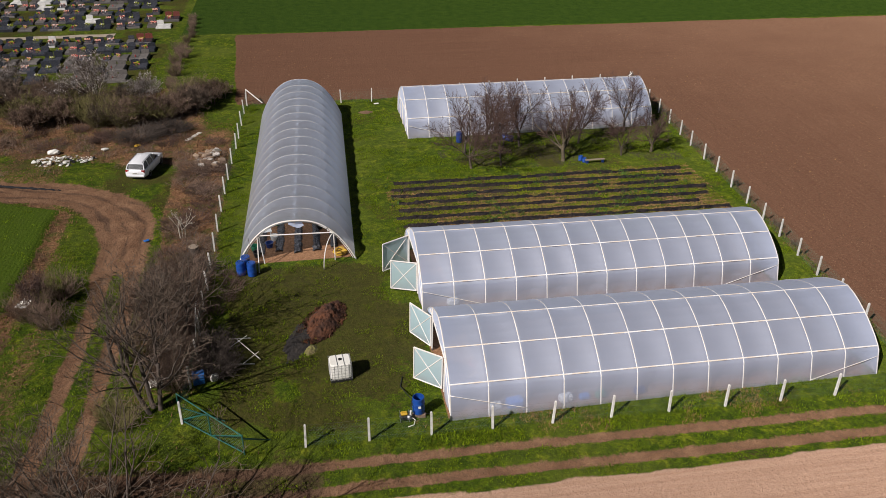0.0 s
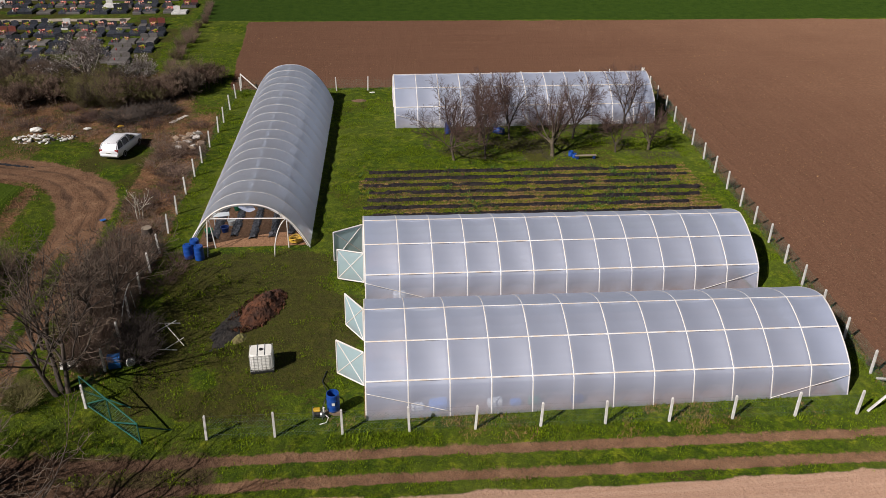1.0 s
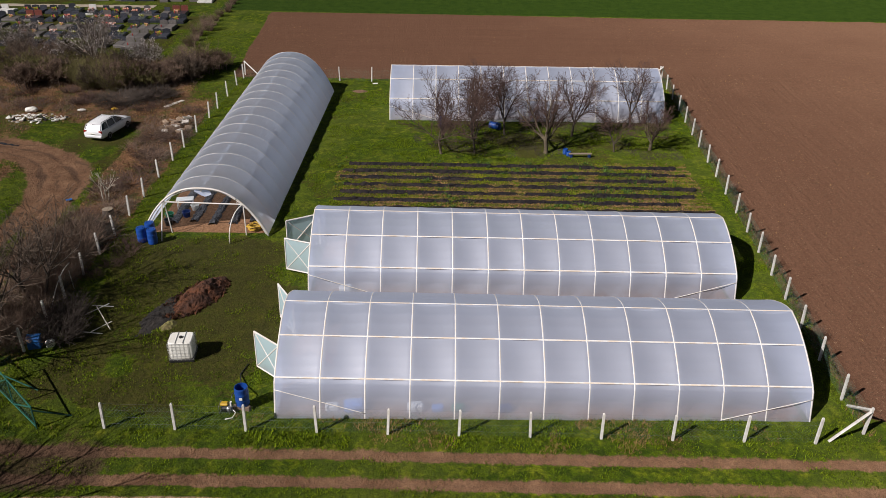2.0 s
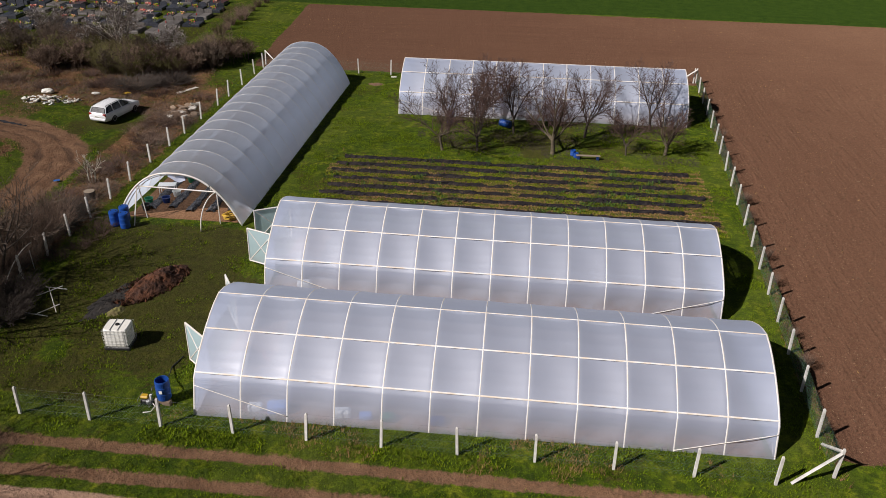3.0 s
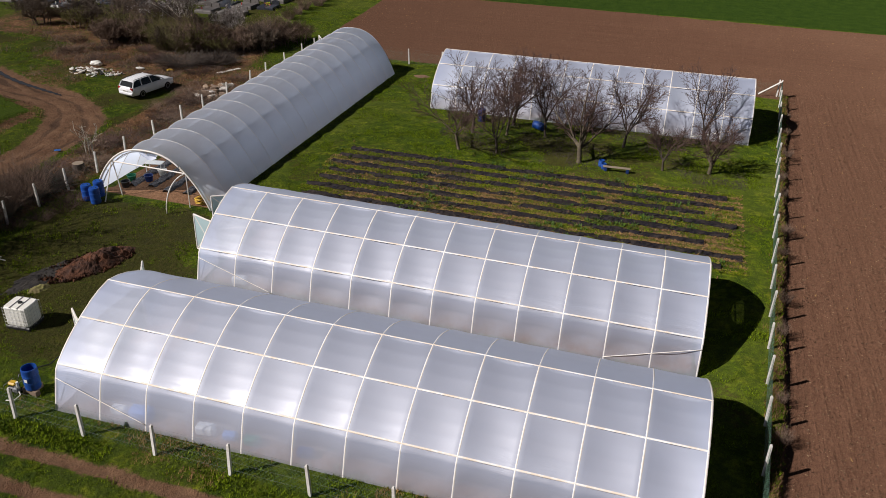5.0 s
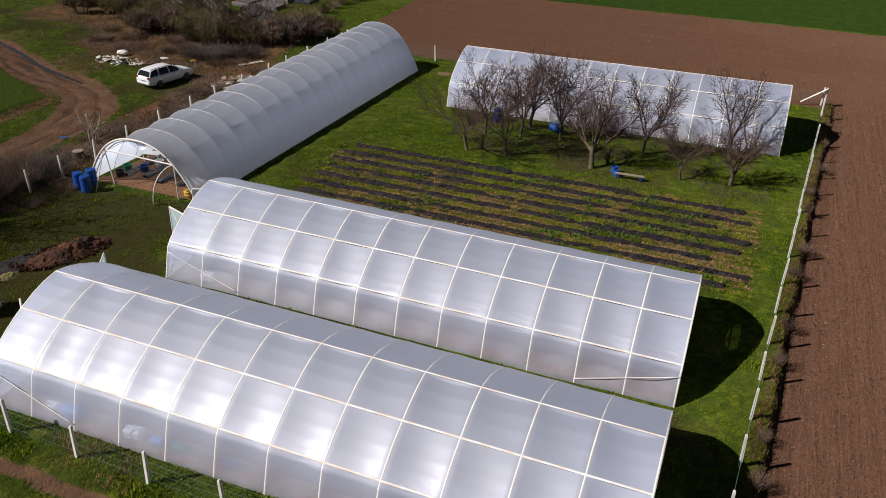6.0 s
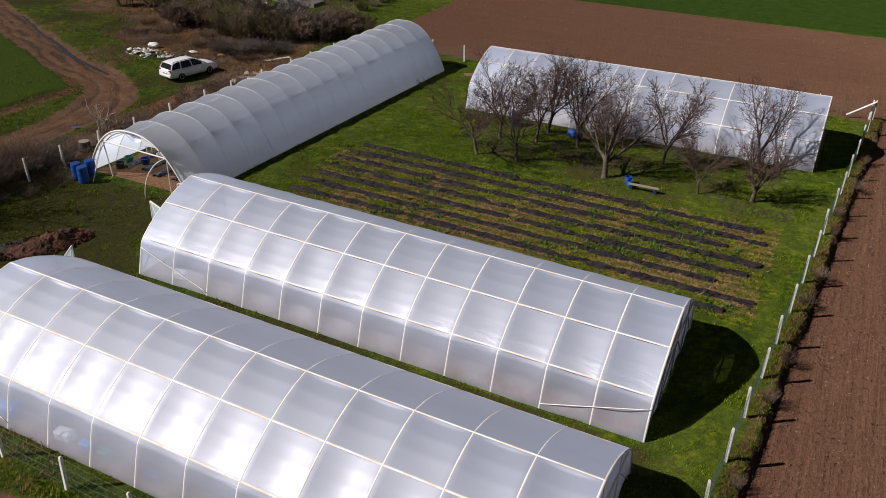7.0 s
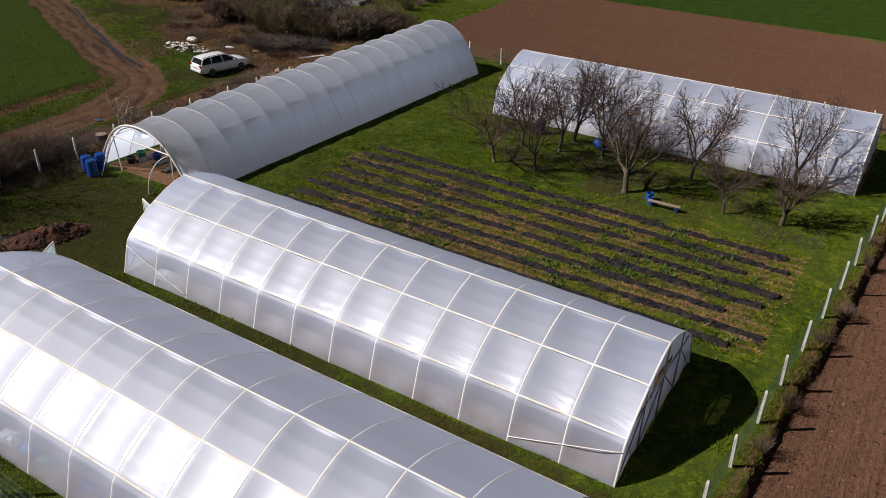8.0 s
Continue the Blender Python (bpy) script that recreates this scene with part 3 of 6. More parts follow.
    height = maths(nt, "MULTIPLY_ADD", fine, 0.8, maths(nt, "MULTIPLY", grit, 0.35))
    ploughed = nt.nodes.new("ShaderNodeAttribute")
    ploughed.attribute_name = "soil"
    height = maths(nt, "MULTIPLY_ADD", maths(nt, "MULTIPLY", streak, ploughed.outputs["Fac"]), 0.8, height)
    nt.links.new(bumped(nt, height, 1.0, 0.16), bsdf.inputs["Normal"])
    bsdf.inputs["Roughness"].default_value = 0.95
    bsdf.inputs["Specular IOR Level"].default_value = 0.08
    bsdf.inputs["Diffuse Roughness"].default_value = 1.0
    return m


gm.materials.append(ground_material())
tagged(new("ground", gm), "grassy smallholding ground with ploughed fields and dirt tracks", "ground", kind="structure")


# ---- polytunnels ----
def bent(points, n):
    """n + 1 points spread evenly along a line of points."""
    size = [0.0]
    for a, b in zip(points, points[1:]):
        size.append(size[-1] + math.dist(a, b))
    s = np.linspace(0, size[-1], n + 1)
    return list(zip(np.interp(s, size, [p[0] for p in points]), np.interp(s, size, [p[1] for p in points])))


def arch_kneed(width, ridge):
    half = [(0, 0), (0.13, 0.46), (0.26, 0.92), (0.40, 1.36), (0.58, 1.58), (0.95, 1.89), (1.35, 2.17), (1.8, 2.44), (2.2, 2.65), (2.85, 2.94), (3.4, 3.12), (width / 2, 3.24)]
    half = [(-0.07, -0.28)] + [(a, b * ridge / 3.24) for a, b in half]
    return half + [(width - a, b) for a, b in reversed(half[:-1])]


def arch_round(width, ridge):
    u = np.cos(np.linspace(math.pi, 0, 33))
    return [(width / 2 * (1 + k), ridge * (1 - abs(k) ** 2.45) ** 0.92) for k in u]


def outward(prof):
    out = []
    for i in range(len(prof)):
        a, b = prof[max(i - 1, 0)], prof[min(i + 1, len(prof) - 1)]
        d = math.dist(a, b)
        out.append((-(b[1] - a[1]) / d, (b[0] - a[0]) / d))
    return out


def film_cover(prof, length, bays, sag, rails, seed, per=10, grow_to=1.0, creases=0.0):
    """The sheet over the hoops: it dips between them, lies tight on the rails and is slack and rippled about the two knees."""
    v, z = np.array(prof).T
    nv, nz = np.array(outward(prof)).T
    run = np.concatenate([[0], np.cumsum(np.hypot(np.diff(v), np.diff(z)))])
    n = bays * per
    x = np.linspace(0, length, n + 1)[:, None]
    s = (np.arange(n + 1) % per / per)[:, None]
    bay = np.minimum(np.arange(n + 1) // per, bays - 1)
    dip = np.sin(math.pi * s)
    cuts = [0, *sorted(rails), len(prof) - 1]
    pillow = np.ones(len(prof))
    for a, b in zip(cuts, cuts[1:]):
        pillow[a : b + 1] = 0.6 + 0.4 * np.sin(math.pi * np.arange(b - a + 1) / max(b - a, 1))
    if not rails:
        pillow[:] = 1.0
    rng = np.random.default_rng(seed)
    loose = np.where(np.arange(len(prof))[None, :] > len(prof) / 2, rng.uniform(0.7, 1.3, bays)[bay][:, None], rng.uniform(0.7, 1.3, bays)[bay][:, None])
    if rails:
        pillow[rails[-2] :] *= 0.2
    d = -sag * dip * pillow * np.clip(z / 0.8, 0, 1) * loose
    for i in (rails[0], rails[-1]) if rails else ():
        off = (run - run[i])[None, :] * (1 if i < len(prof) / 2 else -1)
        calm = step(0.40, 0.72, value_noise(x / 2.2 + 0 * off, 7.3 * seed + 0 * off, 1.0, seed + i))
        for k, (size, amp) in enumerate(((0.19, 0.019), (0.115, 0.009))):
            drift = 2.6 * (value_noise(x + 9 * k, off * 1.2 + 5, 0.8, seed + 3 + k, 2) - 0.5)
            fold = np.sin(2 * math.pi * (off / size + drift))
            d = d + amp * fold * np.exp(-(((off - 0.02) / 0.30) ** 2)) * calm * dip
    if creases:
        slant = np.sin(2 * math.pi * (run[None, :] / 0.40 + x * 0.35 + 1.2 * value_noise(x, run[None, :], 1.4, seed + 8, 2)))
        high = np.exp(-(((z - 0.72 * z.max()) / (0.3 * z.max())) ** 2))[None, :]
        d = d + creases * slant * high * dip * step(0.3, 0.65, value_noise(x, run[None, :], 1.1, seed + 9, 2))
    lift = 1 + (grow_to - 1) * x / length
    rows = np.stack([x + 0 * d, v + nv * d, (z + nz * d) * lift], -1)
    return Geo().grid([[tuple(p) for p in r] for r in rows.tolist()])


def band(pts, across, out, width, rise):
    """A flat strap that follows a line and stands a little proud of the film."""
    rows = []
    for p, a, n in zip(pts, across, out):
        p, a, n = Vector(p), Vector(a), Vector(n)
        rows.append([tuple(p + a * (width * s) + n * h) for s, h in ((0.3, -0.03), (0.5, -0.008), (0.16, rise), (-0.16, rise), (-0.5, -0.008), (-0.3, -0.03), (0.3, -0.03))])
    return Geo().grid(rows)


def under(prof, v):
    return float(np.interp(v, [p[0] for p in prof], [p[1] for p in prof]))


def end_film(prof, v0, v1, z0, u):
    n = max(2, int((v1 - v0) / 0.25))
    vs = np.linspace(v0, v1, n + 1)
    rows = [[(u + 0.03 * math.sin(3.1 * v + 1.7 * f), v, z0 + (max(under(prof, v) - 0.03, z0) - z0) * f) for v in vs] for f in np.linspace(0, 1, 7)]
    return Geo().grid(rows)


def bar(a, b, r=0.035, sides=6):
    return Geo().tube([a, b], r, sides)


def door_leaf(parent, hinge, end, height):
    (ax, ay), (bx, by) = hinge, end
    rows = [[(ax + (bx - ax) * t, ay + (by - ay) * t, 0.12 + (height - 0.12) * f) for t in np.linspace(0, 1, 7)] for f in np.linspace(0, 1, 7)]
    leaf = part("door_leaf", Geo().grid(rows), FILM_GREEN, parent, "open door leaf of greenish polythene on a white frame", smooth=True)
    low, high = 0.1, height + 0.02
    corners = [(ax, ay, low), (bx, by, low), (bx, by, high), (ax, ay, high)]
    for a, b in zip(corners, corners[1:] + corners[:1]):
        part("frame_bar", bar(a, b, 0.04), WHITE_PIPE, leaf)
    for a, b in ((corners[0], corners[2]), (corners[1], corners[3])):
        part("brace", bar(a, b, 0.028), WHITE_PIPE, leaf)


def polytunnel(label, x0, x1, y0, width, ridge, bays, doors, seed, far_torn=False, rise=0.0, fall=0.0, yaw=0.0):
    """A tunnel along x with four rails and a door in its west end; it stands rise higher there and falls off eastwards."""
    length = x1 - x0
    ob = thing("polytunnel", label, "polytunnel", "polytunnels", pose(x0, y0, rise, 0, fall, yaw))
    prof = bent(arch_kneed(width, ridge), 150)
    size = [0.0]
    for a, b in zip(prof, prof[1:]):
        size.append(size[-1] + math.dist(a, b))
    want = [(0.55, 1.55 * ridge / 3.24), (2.15, 2.63 * ridge / 3.24), (width / 2, ridge), (width - 0.55, 1.55 * ridge / 3.24)]
    rails = [min(range(len(prof)), key=lambda i: math.dist(prof[i], w)) for w in want]
    part("film_cover", film_cover(prof, length, bays, 0.125, rails, seed), FILM, ob, "clear milky polythene cover", smooth=True, tidy=False)
    nrm = outward(prof)
    sides = [(1, 0, 0)] * len(prof)
    hoop = mesh_of("hoop", band([(0, v, z) for v, z in prof], sides, [(0, a, b) for a, b in nrm], 0.074, 0.005), WHITE_PIPE)
    for k in range(bays + 1):
        part("hoop", hoop, WHITE_PIPE, ob).location = (length * k / bays, 0, 0)
    for i in rails:
        v, z = prof[i]
        pts = [(length * k / 40, v, z) for k in range(41)]
        part("rail", band(pts, [(0, nrm[i][1], -nrm[i][0])] * 41, [(0, *nrm[i])] * 41, 0.072, 0.007), RUSTY_RAIL, ob)
    bay = length / bays
    foot = [q for q in prof[: len(prof) // 3] if 0.05 < q[1] < 1.16]
    for side in (1, -1):
        for a, b in ((0, 2 * bay), (length, length - 2 * bay)):
            pts = [(b + (a - b) * k / (len(foot) - 1), (v - 0.02) if side > 0 else width - v + 0.02, z) for k, (v, z) in enumerate(foot)]
            part("brace", Geo().tube(pts, 0.019, 6), WHITE_PIPE, ob, smooth=True)
    lo, hi = 2.0, width - 2.2
    part("end_film", end_film(prof, 0.05, lo, -0.28, 0.02), FILM_END, ob, smooth=True)
    part("end_film", end_film(prof, hi, width - 0.05, -0.28, 0.02), FILM_END, ob, smooth=True)
    part("end_film", end_film(prof, lo, hi, 2.1, 0.02), FILM_END, ob, smooth=True)
    for v in (lo, hi):
        part("door_post", bar((0, v, 0), (0, v, under(prof, v)), 0.045), WHITE_PIPE, ob)
    part("lintel", bar((0, 1.42, 2.1), (0, width - 1.42, 2.1), 0.04), WHITE_PIPE, ob)
    for a, b in (((0, 0.2, 0.1), (0, lo, 2.05)), ((0, width - 0.2, 0.1), (0, hi, 2.05))):
        part("end_brace", bar(a, b, 0.03), WHITE_PIPE, ob)
    if not doors:
        rows = [[(0.03, v, z) for v in np.linspace(lo, hi, 9)] for z in np.linspace(0, 2.1, 6)]
        part("end_film", Geo().grid(rows), FILM_END, ob, smooth=True)
        part("door_post", bar((0, width / 2, 0), (0, width / 2, 2.1), 0.035), WHITE_PIPE, ob)
    for hinge, end in doors:
        door_leaf(ob, (hinge[0] - x0 - 0.06, hinge[1] - y0), (end[0] - x0, end[1] - y0), 2.05)
    # far end: posts, cross bars and sheets, one of them torn open
    u = length
    if far_torn:
        part("end_film", end_film(prof, 0.05, 3.0, -0.28, u - 0.03), FILM_END, ob, smooth=True)
        part("end_film", end_film(prof, 5.0, width - 0.05, -0.28, u - 0.03), FILM_END, ob, smooth=True)
        part("end_film", end_film(prof, 3.0, 5.0, 2.35, u - 0.03), FILM_END, ob, smooth=True)
        rows = [[(u - 0.03, v, z * f) for v, z in zip(np.linspace(3.0, 5.0, 7), (1.9, 1.85, 1.75, 1.7, 1.72, 1.8, 1.85))] for f in np.linspace(0, 1, 5)]
        part("end_film", Geo().grid(rows), FILM_END, ob, "slack torn end sheet", smooth=True)
    else:
        part("end_film", end_film(prof, 0.05, width - 0.05, -0.28, u - 0.03), FILM_END, ob, smooth=True)
    for v in (2.1, width / 2, width - 2.1):
        part("end_post", bar((u, v, 0), (u, v, under(prof, v)), 0.035), STEEL if far_torn else WHITE_PIPE, ob)
    part("end_rail", bar((u, 1.12, 1.9), (u, width - 1.12, 1.9), 0.035), STEEL if far_torn else WHITE_PIPE, ob)
    for a, b in (((u, 0.3, 0.1), (u, 2.1, 1.9)), ((u, 2.1, 0.1), (u, width / 2, 1.9)), ((u, width - 2.1, 0.1), (u, width / 2, 1.9)), ((u, width - 0.3, 0.1), (u, width - 2.1, 1.9))):
        part("end_brace", bar(a, b, 0.025), STEEL if far_torn else WHITE_PIPE, ob)
    return ob


polytunnel("long milky polythene tunnel with white hoops beside the wire fence", 5.88, 29.42, 31.32, 8.1, 3.30, 12, [((5.86, 33.5), (4.48, 34.6)), ((5.86, 37.3), (4.85, 38.85))], 1, False, 0.19, 0.68)
polytunnel("long milky polythene tunnel with torn sheet in its end", 5.95, 29.38, 41.21, 8.0, 3.30, 12, [((5.95, 43.4), (4.35, 43.95)), ((5.95, 47.1), (4.1, 46.1))], 2, True, 0.09, 0.93, 0.7)
polytunnel("long milky polythene tunnel behind the bare orchard trees", 8.85, 32.25, 69.8, 8.0, 3.63, 12, [], 3)


def open_tunnel():
    """The open-fronted older tunnel, its hoops closer together."""
    width, ridge, length, bays, top = 7.7, 3.1, 29.0, 16, 1.175
    ob = thing("polytunnel", "older grey polythene tunnel with open front and many hoops", "polytunnel", "polytunnels", pose(2.42, 48.4, 0, 0, 0, 88.4))
    prof = bent(arch_round(width, ridge), 96)
    nrm = outward(prof)
    part("film_cover", film_cover(prof, length, bays, 0.09, [], 7, 14, top, 0.010), FILM_OLD, ob, "grey dusty polythene cover", smooth=True, tidy=False)
    hoop = mesh_of("hoop", band([(0, v, z) for v, z in prof], [(1, 0, 0)] * len(prof), [(0, a, b) for a, b in nrm], 0.030, 0.006), WHITE_PIPE)
    for k in range(bays + 1):
        bow = part("hoop", hoop, WHITE_PIPE, ob)
        bow.location, bow.scale = (length * k / bays, 0, 0), (1, 1, 1 + (top - 1) * k / bays)
    front = [(-0.05, v + a * 0.03, z + b * 0.03) for (v, z), (a, b) in zip(prof, nrm)]
    part("front_hoop", Geo().tube(front, 0.06, 6), WHITE_PIPE, ob, "thick white front hoop", smooth=True)
    inner = [(0.12, v - a * 0.14, max(z - b * 0.14, 0.0)) for (v, z), (a, b) in zip(prof, nrm)]
    part("inner_hoop", Geo().tube(inner, 0.03, 6), WHITE_PIPE, ob, smooth=True)
    for i in range(8, 90, 8):
        part("spacer", bar((-0.05, *(Vector(prof[i]) + 0.03 * Vector(nrm[i]))), (0.12, *(Vector(prof[i]) - 0.14 * Vector(nrm[i]))), 0.02), WHITE_PIPE, ob)
    part("ridge_pipe", Geo().tube([(0, width / 2, ridge - 0.2), (length, width / 2, ridge * top - 0.2)], 0.03), WHITE_PIPE, ob)
    for i in (26, 70):
        part("rail", Geo().tube([(0, prof[i][0] - nrm[i][0] * 0.17, prof[i][1] - nrm[i][1] * 0.17), (length, prof[i][0] - nrm[i][0] * 0.17, prof[i][1] * top - nrm[i][1] * 0.17)], 0.022), WHITE_PIPE, ob)
    part("cross_bar", bar((-0.02, 1.35, 2.1), (-0.02, 6.35, 2.15), 0.04), WHITE_PIPE, ob)
    part("post", bar((-0.02, 1.35, 0), (-0.02, 1.35, 2.1), 0.035), WHITE_PIPE, ob)
    part("post", bar((-1.1, 6.3, 0), (-0.02, 6.3, 2.15), 0.035), WHITE_PIPE, ob)
    part("post", bar((0.05, 6.0, 0), (-0.02, 6.2, 2.1), 0.035), WHITE_PIPE, ob)
    curve = [(-1.15 * math.sin(a) - 0.02, 1.35 + 0.75 * math.sin(a) , 2.1 * math.cos(a)) for a in np.linspace(0, math.pi / 2, 14)]
    part("bent_pipe", Geo().tube(curve, 0.035), WHITE_PIPE, ob, "bent white pipe standing on the grass", smooth=True)
    part("end_film", end_film([(a, b * top) for a, b in prof], 0.05, width - 0.05, 0, length - 0.04), FILM_OLD, ob, smooth=True)
    flap = [[(0.09 + 0.12 * math.sin(4 * t + 3 * f), 3.45 + 0.8 * t - 0.2 * f * (1 - t), ridge - 0.12 - f * (0.42 - 0.3 * abs(t - 0.35))) for t in np.linspace(0, 1, 11)] for f in np.linspace(0, 1, 7)]
    part("film_flap", Geo().grid(flap), FILM, ob, "crumpled white film hanging from the ridge", smooth=True)
    return ob


open_tunnel()


# ---- mulched rows ----
def mulch_row(name, length, width, height, seed, torn, m, label, group, material=MULCH):
    rng = np.random.default_rng(seed)
    n, k = int(length / 0.14), 9
    rows = []
    for i in range(n + 1):
        u = length * i / n
        w = width * (0.72 + 0.56 * value_noise(u, seed, 0.8, seed))
        mid = 0.12 * (value_noise(u, seed, 3.0, seed + 5) - 0.5)
        row = []
        for j in range(k):
            t = j / (k - 1) * 2 - 1
            z = height * (1 - t**4) * (0.3 + 1.3 * value_noise(u, j * 0.5, 0.7, seed + 9)) + 0.045 * rng.random() - 0.012 - torn * 0.14 * float(step(0.55, 0.72, value_noise(u, j * 0.25, 0.9, seed + 3)))
            row.append((u, mid + w / 2 * t + 0.10 * (rng.random() - 0.5), z))
        rows.append(row)
    geo = Geo().grid(rows)
    return solid(name, geo, material, label, "mulch film", group, m=m, tidy=False)


for r in range(8):
    y = 60.05 - 1.25 * r
    mulch_row("mulch_film", 24.4 + 0.9 * math.sin(r * 2.3), 0.50, 0.12, 40 + r, True, pose(6.1 + 0.25 * math.cos(r * 1.9), y, 0.0, 0, 0, -0.8), "black mulch film over a weedy vegetable row, torn and dusty", "mulched rows in the open bed")
for r, x in enumerate((-3.9, -2.65, -1.4, -0.15, 1.1)):
    mulch_row("mulch_film", 26.5, 0.54, 0.14, 60 + r, False, pose(x, 49.9 + 0.25 * math.sin(r * 2), 0.0, 0, 0, 88.4), "crinkled black mulch film on a raised row under the tunnel", "mulched rows in the tunnel", MULCH_CREASED)
for y0, xs in ((31.4, (5.9, 29.3)), (41.35, (6.0, 29.3)), (70.35, (9.0, 32.3))):
    for r in range(5):
        us = np.linspace(0, xs[1] - xs[0] - 1.6, 60)
        low = ground_height(xs[0] + 0.8 + us, np.full(60, y0 + 1.25 + 1.4 * r))
        rows = [[(u, 0.5 * t + 0.03 * math.sin(3 * u + r), 0.10 * (1 - t * t) * (0.8 + 0.4 * value_noise(u, t, 0.7, r)) - 0.005 + g) for t in np.linspace(-1, 1, 6)] for u, g in zip(us, low)]
        solid("soil_ridge", Geo().grid(rows), SOIL, "raised ridge of brown soil inside the tunnel", "soil ridge", "soil ridges", m=pose(xs[0] + 0.8, y0 + 1.25 + 1.4 * r, 0), tidy=False)


# ---- fences ----
def post_mesh(h):
    geo = Geo()
    geo.lathe([(0.075, -0.1), (0.075, h * 0.5), (0.068, h - 0.05), (0.04, h)], 4)
    return mesh_of("post", geo, CONCRETE)


POST = post_mesh(1.42)


def fence(label, posts, net=None, braces=(), seed=0):
    rng = random.Random(seed)
    ob = thing("wire_fence", label, "fence", "", pose(posts[0][0], posts[0][1], 0))
    ox, oy = posts[0]
    turn = math.degrees(math.atan2(posts[-1][1] - oy, posts[-1][0] - ox))
    for x, y in posts:
        p = part("post", POST, CONCRETE, ob)
        p.matrix_basis = pose(x - ox, y - oy, rng.uniform(-0.05, 0.02), rng.uniform(-2.2, 2.2), rng.uniform(-2.2, 2.2), turn + 45 + rng.uniform(-4, 4))
    for h in (0.25, 0.62, 0.98, 1.32):
        pts = []
        for (ax, ay), (bx, by) in zip(posts, posts[1:]):
            pts += [(ax - ox, ay - oy, h), ((ax + bx) / 2 - ox, (ay + by) / 2 - oy, h - 0.025)]
        pts.append((posts[-1][0] - ox, posts[-1][1] - oy, h))
        part("wire", Geo().tube(pts, 0.0025, 3, cap=False), WIRE, ob, tidy=False)
    if net:
        geo = Geo()
        top, gap = net
        for (ax, ay), (bx, by) in zip(posts, posts[1:]):
            size = math.dist((ax, ay), (bx, by))
            dx, dy = (bx - ax) / size, (by - ay) / size
            n = int((size + top) / gap)
            for s in (1, -1):
                for i in range(n):
                    a = -top + i * gap + 0.03
                    t0, t1 = max(0.0, a), min(size, a + top)
                    z0, z1 = (t0 - a), (t1 - a)
                    if s < 0:
                        z0, z1 = top - z0, top - z1
                    geo.tube([(ax - ox + dx * t0, ay - oy + dy * t0, z0 + 0.04), (ax - ox + dx * t1, ay - oy + dy * t1, z1 + 0.04)], 0.0018, 3, cap=False)
        part("netting", geo, NET_GREEN, ob, "green diamond wire netting", tidy=False)
    for a, b in braces:
        part("brace_post", Geo().tube([(a[0] - ox, a[1] - oy, a[2]), (b[0] - ox, b[1] - oy, b[2])], 0.07, 4), CONCRETE, ob)
    return ob


fence("white concrete posts with thin wire along the dirt track", [(-1.3 + 3.04 * k, 30.55 - 0.06 * min(k, 10)) for k in range(11)], (1.15, 0.17), seed=1)
ends = [(31.45, 30.6)] + [(fence_east(y), y) for y in (32.9, 35.9, 38.75, 41.5, 44.15, 46.9, 49.6, 52.4, 55.4, 58.4, 61.2, 64.4, 67.1, 70.1, 73.2, 76.3, 79.4, 82.4)]
fence("white concrete posts with green netting beside the ploughed field", ends, (1.25, 0.10), [((31.45, 30.55, 1.25), (29.7, 30.05, 0.02)), ((31.45, 30.6, 1.3), (31.55, 32.4, 0.05)), ((35.1, 82.3, 1.3), (33.4, 81.9, 0.2))], 2)
fence("white concrete posts with wire along the wild strip", [(-7.3, 33.2), (-7.15, 36.0), (-7.0, 38.4), (-7.1, 40.8), (-7.1, 43.4), (-7.05, 45.8), (-7.0, 48.2), (-7.0, 50.9), (-7.0, 53.8), (-6.95, 57.0), (-6.9, 60.3), (-6.8, 63.0), (-6.7, 66.3), (-6.5, 69.7), (-6.4, 72.2), (-6.3, 75.6), (-6.2, 79.0), (-6.1, 82.4)], (1.1, 0.16), [((-6.1, 82.4, 1.35), (-4.5, 81.6, 0.1))], 3)
fence("white concrete posts along the ploughed field behind the tunnels", [(-6.0, 81.2), (-2.8, 81.0), (0.3, 80.9), (3.4, 80.8), (6.5, 80.7), (9.6, 80.8), (12.7, 81.0), (15.8, 81.2), (18.9, 81.4), (22.0, 81.6), (25.1, 81.8), (28.2, 82.0), (31.4, 82.2), (34.9, 82.4)], (1.1, 0.16), seed=4)


